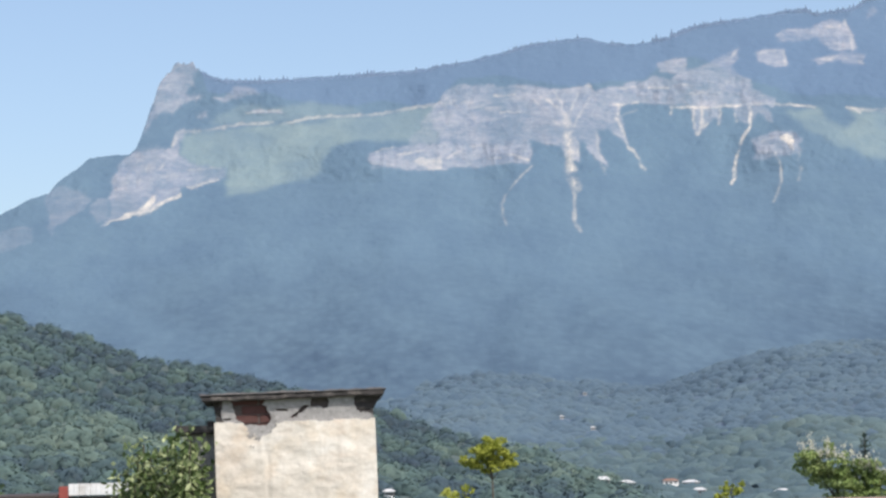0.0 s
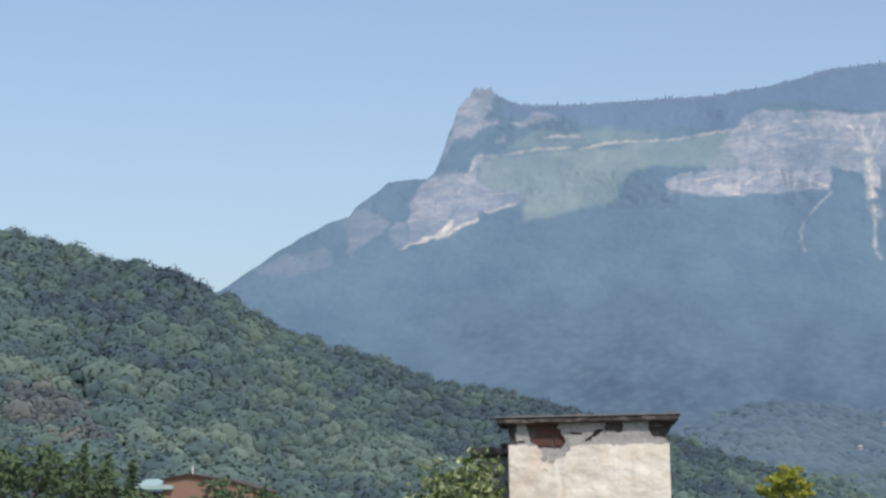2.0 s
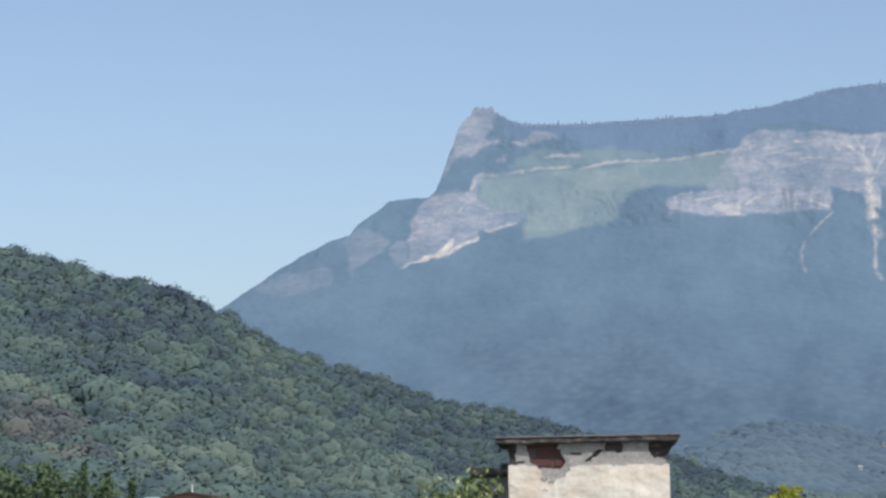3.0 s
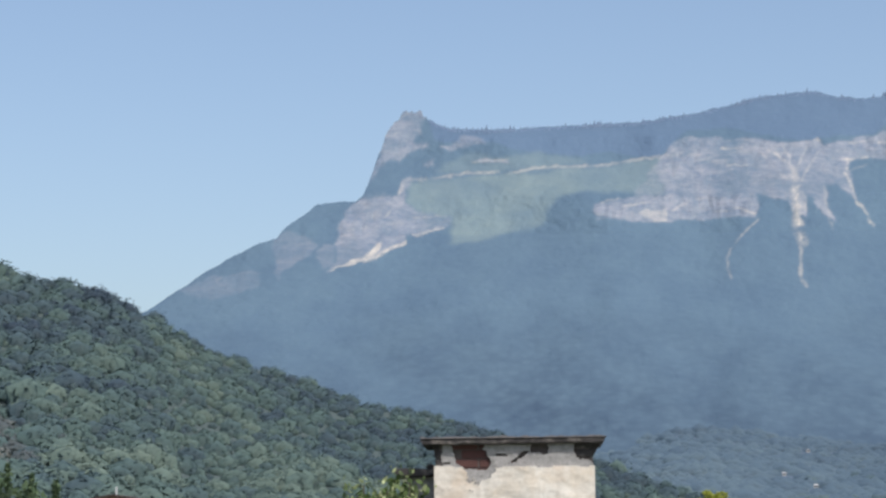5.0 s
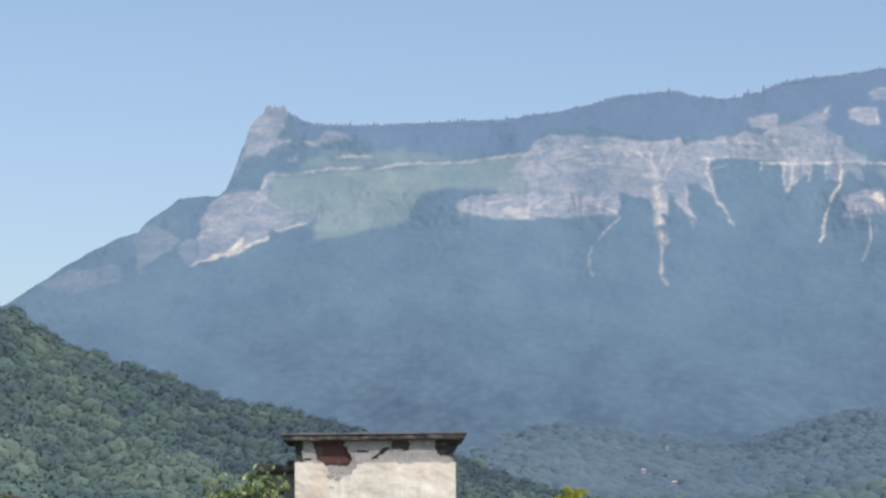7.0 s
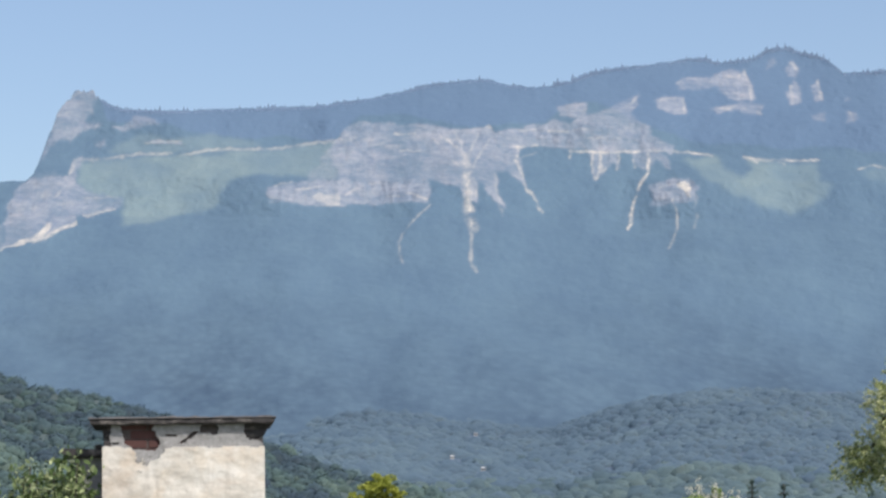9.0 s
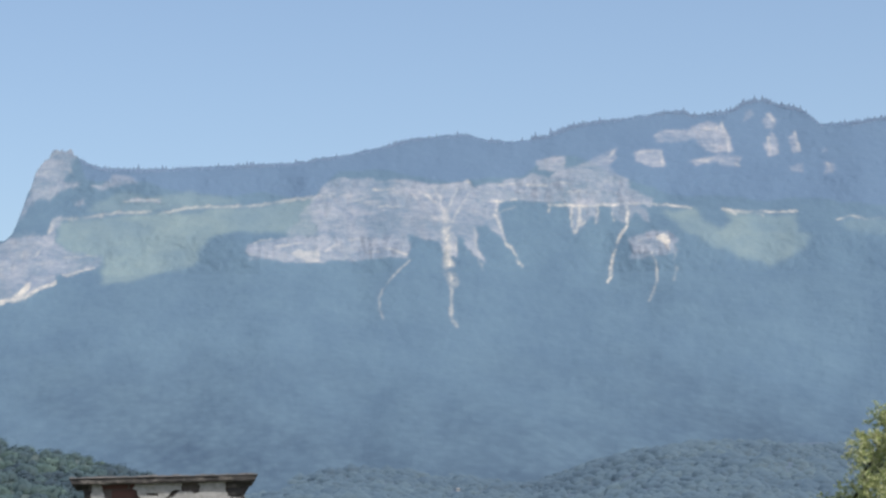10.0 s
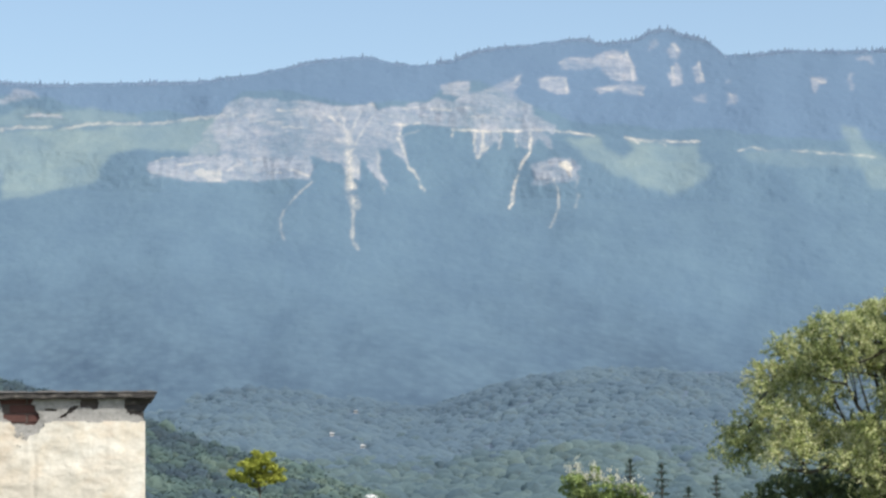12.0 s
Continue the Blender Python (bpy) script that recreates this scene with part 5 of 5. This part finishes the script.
def build_small_trees():
    y = 110.0
    c = [(at(0.020, y, 0.0205), (0.75, 0.7, 0.52)), (at(0.0135, y, 0.0165), (0.5, 0.5, 0.36)), (at(0.0260, y, 0.0165), (0.55, 0.5, 0.42)), (at(0.021, y, 0.0240), (0.46, 0.45, 0.34)), (at(0.020, y, 0.0145), (0.6, 0.5, 0.36))]
    tree("yellow_tree", "small tree with bright yellow-green leaves above the village", "tree", (0.021 * y, y, 0), at(0.021, y, 0.008), c, 0.06, (0.17, 0.09), 150, M_YELLOW, 23, 0.2, 16, 0.36)
    c = [(at(0.005, 90, 0.002), (0.45, 0.4, 0.3)), (at(0.010, 90, 0.003), (0.3, 0.3, 0.25))]
    tree("yellow_tree", "low tree with yellow-green leaves at the village edge", "tree", (0.006 * 90, 90, 0), at(0.006, 90, -0.01), c, 0.08, (0.20, 0.11), 60, M_YELLOW, 29)
    y = 60.0
    c = [(at(0.156, y, 0.012), (0.45, 0.4, 0.45)), (at(0.165, y, 0.009), (0.5, 0.4, 0.4)), (at(0.175, y, 0.006), (0.5, 0.4, 0.35)), (at(0.170, y, 0.000), (0.7, 0.5, 0.35)), (at(0.181, y, 0.001), (0.4, 0.4, 0.4))]
    t = tree("flowering_tree", "bushy green tree with upright sprays of white blossom", "tree", (0.167 * y, y, 0), at(0.167, y, -0.012), c, 0.08, (0.11, 0.055), 260, M_GREEN, 31, 0.2, 26, 0.3)
    sprays = []
    for i in range(16):
        u = 0.151 + 0.034 * i / 15
        foot = np.array(at(u, y - 0.2, 0.016 - 0.35 * max(0, u - 0.156))) - np.array(t.location)
        lean = np.array([0.10 * math.sin(i * 2.1) - 0.04, 0, 0.30 + 0.2 * math.sin(i * 3.7)])
        k = rng.random(46)[:, None]
        sprays.append(foot + lean * k + rng.normal(size=(46, 3)) * 0.045)
    sprays = np.concatenate(sprays)
    leaves("blossom", sprays, np.tile([0, -1, 0.6], (len(sprays), 1)), 0.055, 0.035, M_BLOSSOM, t, 0.0)
    c = [(at(0.121, 75, 0.003), (0.30, 0.3, 0.32)), (at(0.1175, 75, -0.001), (0.28, 0.25, 0.25))]
    tree("young_tree", "young bright green tree beside the village roofs", "tree", (0.12 * 75, 75, 0), at(0.12, 75, -0.006), c, 0.06, (0.16, 0.09), 90, M_YELLOW, 37)


def build_pine(u, y, v_top, h, full=1.0, needles=M_PINE):
    """A small conifer: stem and whorls of drooping twigs."""
    root = new("conifer_tree")
    root.location = (u * y, y, 0)
    tagged(root, "slender dark conifer with bare-looking whorls", "tree")
    top = EYE + v_top * y
    bm = bmesh.new()
    limb(bm, [Vector((0, 0, -0.1)), Vector((0.03, 0, top * 0.5)), Vector((0, 0, top))], 0.13, 0.015, 6)
    part("trunk", bm, M_BARK, root)
    bm = bmesh.new()
    cs, ns = [], []
    for i in range(13):
        z = top - 0.12 - i * h / 13
        reach = (0.08 + 0.66 * (i / 13) ** 0.9) * (0.75 + 0.5 * (i % 3) / 2) * full ** 0.5
        for k in range(5):
            a = i * 1.1 + k * 2 * math.pi / 5
            tip = Vector((math.cos(a) * reach, math.sin(a) * reach, z - 0.12 * reach + 0.05))
            limb(bm, [Vector((0, 0, z)), tip * 0.5 + Vector((0, 0, z * 0.5 + 0.02)), tip], 0.018, 0.006, 3)
            s = rng.random(7)[:, None]
            cs.append(np.array([0, 0, z]) * (1 - s) + np.array(tip) * s + rng.normal(size=(7, 3)) * 0.03)
    tagged(part("branches", bm, M_BARK, root), kind="stuff")
    cs = np.concatenate(cs)
    tagged(leaves("needles", cs, np.tile([0, 0, 1.0], (len(cs), 1)), 0.17 * full, 0.035 * full ** 2, needles, root, 0.3), kind="stuff")


def build_vine():
    """A leafy climber beside the lower flue."""
    root = new("climbing_shrub")
    base = Vector((-1.62, 13.25, 0))
    root.location = base
    tagged(root, "leafy green climbing shrub against the chimney", "shrub")
    stems = [(-0.133, 0.008), (-0.131, 0.016), (-0.127, 0.022), (-0.124, 0.0265), (-0.121, 0.021), (-0.117, 0.012), (-0.114, 0.024), (-0.111, 0.029), (-0.107, 0.0295), (-0.1045, 0.028), (-0.103, 0.024), (-0.103, 0.017), (-0.1035, 0.009), (-0.108, 0.020), (-0.110, 0.010), (-0.122, 0.006), (-0.128, 0.010), (-0.104, 0.013), (-0.116, 0.017)]
    cs, ns = [], []
    for i, (u, v) in enumerate(stems):
        tip = Vector(at(u, 13.15 + 0.18 * math.sin(i * 1.9), v)) - base
        pts = bent(Vector((0.2 * math.sin(i), 0.1 * math.cos(i), 4.2)), tip, 0.10, 12, 60 + i)
        bm = bmesh.new()
        limb(bm, pts, 0.012, 0.004, 5)
        part("stem", bm, M_BARK, root)
        for k in range(520):
            s = 1 - 0.42 * rng.random() ** 1.1
            p = pts[min(11, int(s * 12))].lerp(pts[min(12, int(s * 12) + 1)], s * 12 - int(s * 12) if s < 1 else 0)
            cs.append(np.array(p) + rng.normal(size=3) * [0.05, 0.08, 0.04])
            ns.append(rng.normal(size=3) * 0.7 + [0.1, -0.5, 0.7])
    bm = bmesh.new()
    limb(bm, bent((0, 0, -0.1), (0, 0, 4.3), 0.05, 8, 3), 0.05, 0.035, 7)
    part("trunk", bm, M_BARK, root)
    tagged(leaves("foliage", np.array(cs), np.array(ns), 0.046, 0.021, M_VINE, root, 0.3), kind="stuff")


build_locust()
build_small_trees()
for u, y, v, h in ((0.190, 70.0, 0.0215, 2.6), (0.1765, 85.0, 0.0235, 2.4), (0.2135, 80.0, 0.0165, 2.4), (0.2015, 95.0, 0.012, 2.0)):
    build_pine(u, y, v, h)
build_vine()


# ---- village ----
def far_house(label, u, y, v, width, wall_h, roof_h, wall, roof, turn=0.0, hip=0.25):
    """A village house: walls with windows and a door, and an overhanging hipped roof. v: slope from the eye to the eaves."""
    root = new("house")
    z = EYE + v * y - wall_h
    root.matrix_world = pose(u * y, y, z, 0, 0, turn)
    tagged(root, label, "house", "village houses")
    w, d = width / 2, width * 0.42
    part("wall", box(-w, w, -d, d, -3.0, wall_h), wall, root)
    bm = bmesh.new()
    o = 0.35
    low = [bm.verts.new(p) for p in ((-w - o, -d - o, wall_h - 0.05), (w + o, -d - o, wall_h - 0.05), (w + o, d + o, wall_h - 0.05), (-w - o, d + o, wall_h - 0.05))]
    eave = [bm.verts.new((p.co.x, p.co.y, p.co.z + 0.14)) for p in low]
    a, b = bm.verts.new((-w * (1 - 2 * hip), 0, wall_h + roof_h)), bm.verts.new((w * (1 - 2 * hip), 0, wall_h + roof_h))
    bm.faces.new(low[::-1])
    for i in range(4):
        bm.faces.new((low[i], low[(i + 1) % 4], eave[(i + 1) % 4], eave[i]))
    bm.faces.new((eave[0], eave[1], b, a))
    bm.faces.new((eave[1], eave[2], b))
    bm.faces.new((eave[2], eave[3], a, b))
    bm.faces.new((eave[3], eave[0], a))
    part("roof", bm, roof, root)
    for i in range(3):
        x = (i - 1) * w * 0.6
        part("window", box(x - 0.45, x + 0.45, -d - 0.03, -d + 0.05, wall_h * 0.35, wall_h * 0.78, 0.02), M_GLASS, root, "dark window pane")
    return root


def build_village():
    for (u, v, w, walls, rise, wall, roof, turn, label), (_, y, _) in zip(VILLAGE, SPOTS):
        far_house(label, u, y, v, 0.82 * w * y, 0.8 * walls, 0.85 * rise, wall, roof, turn)


def build_red_house():
    """The brick house with a tin-roofed annexe under the hill."""
    y = 210.0
    root = new("brick_house")
    root.location = (0, y, 0)
    tagged(root, "house with orange-red brick gable and pale green tin annexe under trees", "house")
    x0, x1 = -0.2425 * y, -0.200 * y
    e = EYE
    bm = bmesh.new()
    prof = [(x0, 0), (x1, 0), (x1, e + 0.0165 * y), (-0.212 * y, e + 0.0205 * y), (-0.231 * y, e + 0.0235 * y), (x0, e + 0.0215 * y)]
    f = [bm.verts.new((x, 0, z)) for x, z in prof]
    b = [bm.verts.new((x, 7, z)) for x, z in prof]
    bm.faces.new(f)
    bm.faces.new(b[::-1])
    for i in range(len(prof)):
        j = (i + 1) % len(prof)
        bm.faces.new((f[j], f[i], b[i], b[j]))
    part("wall", bm, M_TERRA, root, "orange-red brick wall")
    bm = bmesh.new()
    top = [(x0 - 0.2, e + 0.0215 * y), (-0.231 * y, e + 0.0236 * y), (-0.212 * y, e + 0.0206 * y), (x1 + 0.4, e + 0.0163 * y)]
    for (xa, za), (xb, zb) in zip(top, top[1:]):
        v = [bm.verts.new(p) for p in ((xa, -0.3, za), (xb, -0.3, zb), (xb, 7.3, zb), (xa, 7.3, za), (xa, -0.3, za + 0.13), (xb, -0.3, zb + 0.13), (xb, 7.3, zb + 0.13), (xa, 7.3, za + 0.13))]
        for q in ((0, 1, 5, 4), (1, 2, 6, 5), (2, 3, 7, 6), (3, 0, 4, 7), (4, 5, 6, 7), (3, 2, 1, 0)):
            bm.faces.new([v[k] for k in q])
    part("roof", bm, M_DARK, root, "dark roof edge")
    part("pipe", box(-0.2322 * y, -0.2322 * y + 0.12, 2, 2.12, e + 0.022 * y, e + 0.0275 * y, 0.02), M_SHEET, root, "pale flue pipe")
    # shade on the annexe wall is put in by the near-black material
    part("annexe", box(-0.2535 * y, x0 - 0.01, 0.5, 5, 0, e + 0.0165 * y), M_DARK, root, "dark shaded annexe wall")
    bm = prism([(-0.4, e + 0.0175 * y), (-0.4, e + 0.019 * y), (5.3, e + 0.0225 * y), (5.3, e + 0.021 * y)], -0.256 * y, -0.238 * y)
    part("annexe_roof", bm, M_TIN, root, "pale green tin roof")


def build_near_roofs():
    y = 40.0
    e = EYE
    root = new("shed")
    root.location = (0, y, 0)
    tagged(root, "shed with a white corrugated metal parapet and red end board", "shed")
    x0, x1 = -0.1555 * y, -0.130 * y
    part("wall", box(-0.19 * y, x1, 0.05, 3, 0, e + 0.0055 * y), M_DARK, root, "dark board wall")
    n = 11
    for i in range(n):
        a = x0 + (x1 - x0) * i / n
        part("sheet", prism([(-0.02 - 0.012 * (i % 2), e + 0.006 * y), (0.0 - 0.012 * (i % 2), e + 0.0108 * y), (0.03, e + 0.0108 * y), (0.02, e + 0.006 * y)], a, a + (x1 - x0) / n - 0.006), M_SHEET, root)
    part("end_board", box(-0.1595 * y, x0 - 0.01, -0.05, 0.3, e + 0.0045 * y, e + 0.0098 * y, 0.01), M_RED, root, "red painted end board")
    part("roof", prism([(-0.3, e + 0.005 * y), (-0.3, e + 0.0062 * y), (3.2, e + 0.0078 * y), (3.2, e + 0.0066 * y)], -0.195 * y, -0.160 * y), M_DARK, root, "dark board roof")
    y = 50.0
    root = new("tiled_house")
    root.location = (0, y, 0)
    tagged(root, "low house with a faded terracotta roof ridge", "house")
    part("wall", box(0.148 * y, 0.21 * y, 1.0, 6, 0, e - 0.03 * y), M_WHITE, root)
    part("roof", prism([(0, e - 0.034 * y), (0, e - 0.031 * y), (3.2, e - 0.0035 * y), (3.4, e - 0.0035 * y), (6.8, e - 0.031 * y), (6.8, e - 0.034 * y)], 0.146 * y, 0.213 * y), M_OLDROOF, root)


def build_grove():
    """Darker trees in front of the brick house."""
    for i, (u, y, v, w) in enumerate(((-0.318, 170, 0.030, 2.6), (-0.300, 165, 0.031, 2.6), (-0.283, 175, 0.027, 2.2), (-0.268, 170, 0.023, 1.9), (-0.257, 180, 0.017, 1.5), (-0.228, 188, 0.0125, 1.2), (-0.217, 185, 0.0165, 1.5), (-0.203, 180, 0.015, 1.9), (-0.19, 178, 0.011, 1.6), (-0.2235, 188, 0.0185, 1.3), (-0.2165, 187, 0.0190, 1.1), (-0.244, 182, 0.012, 1.3))):
        c = [(at(u + 0.006 * math.sin(k * 2.4), y + 0.6 * math.cos(k * 1.7), v - 0.0035 * k), (w * (0.55 + 0.1 * k), w * 0.6, w * 0.42)) for k in range(4)]
        tree("grove_tree", "dark green bushy tree beside the brick house", "tree", (u * y, y, 0), at(u, y, v - 0.02), c, 0.16, (0.5, 0.28), 9, M_GROVE, 70 + i)


build_grove()
for u, y, v, h in ((-0.2770, 172.0, 0.0370, 4.6), (-0.2665, 176.0, 0.0325, 4.0), (-0.2560, 178.0, 0.0300, 3.8), (-0.2930, 170.0, 0.0350, 4.4)):
    build_pine(u, y, v, h, 2.6, M_GROVE)
build_village()
build_red_house()
build_near_roofs()
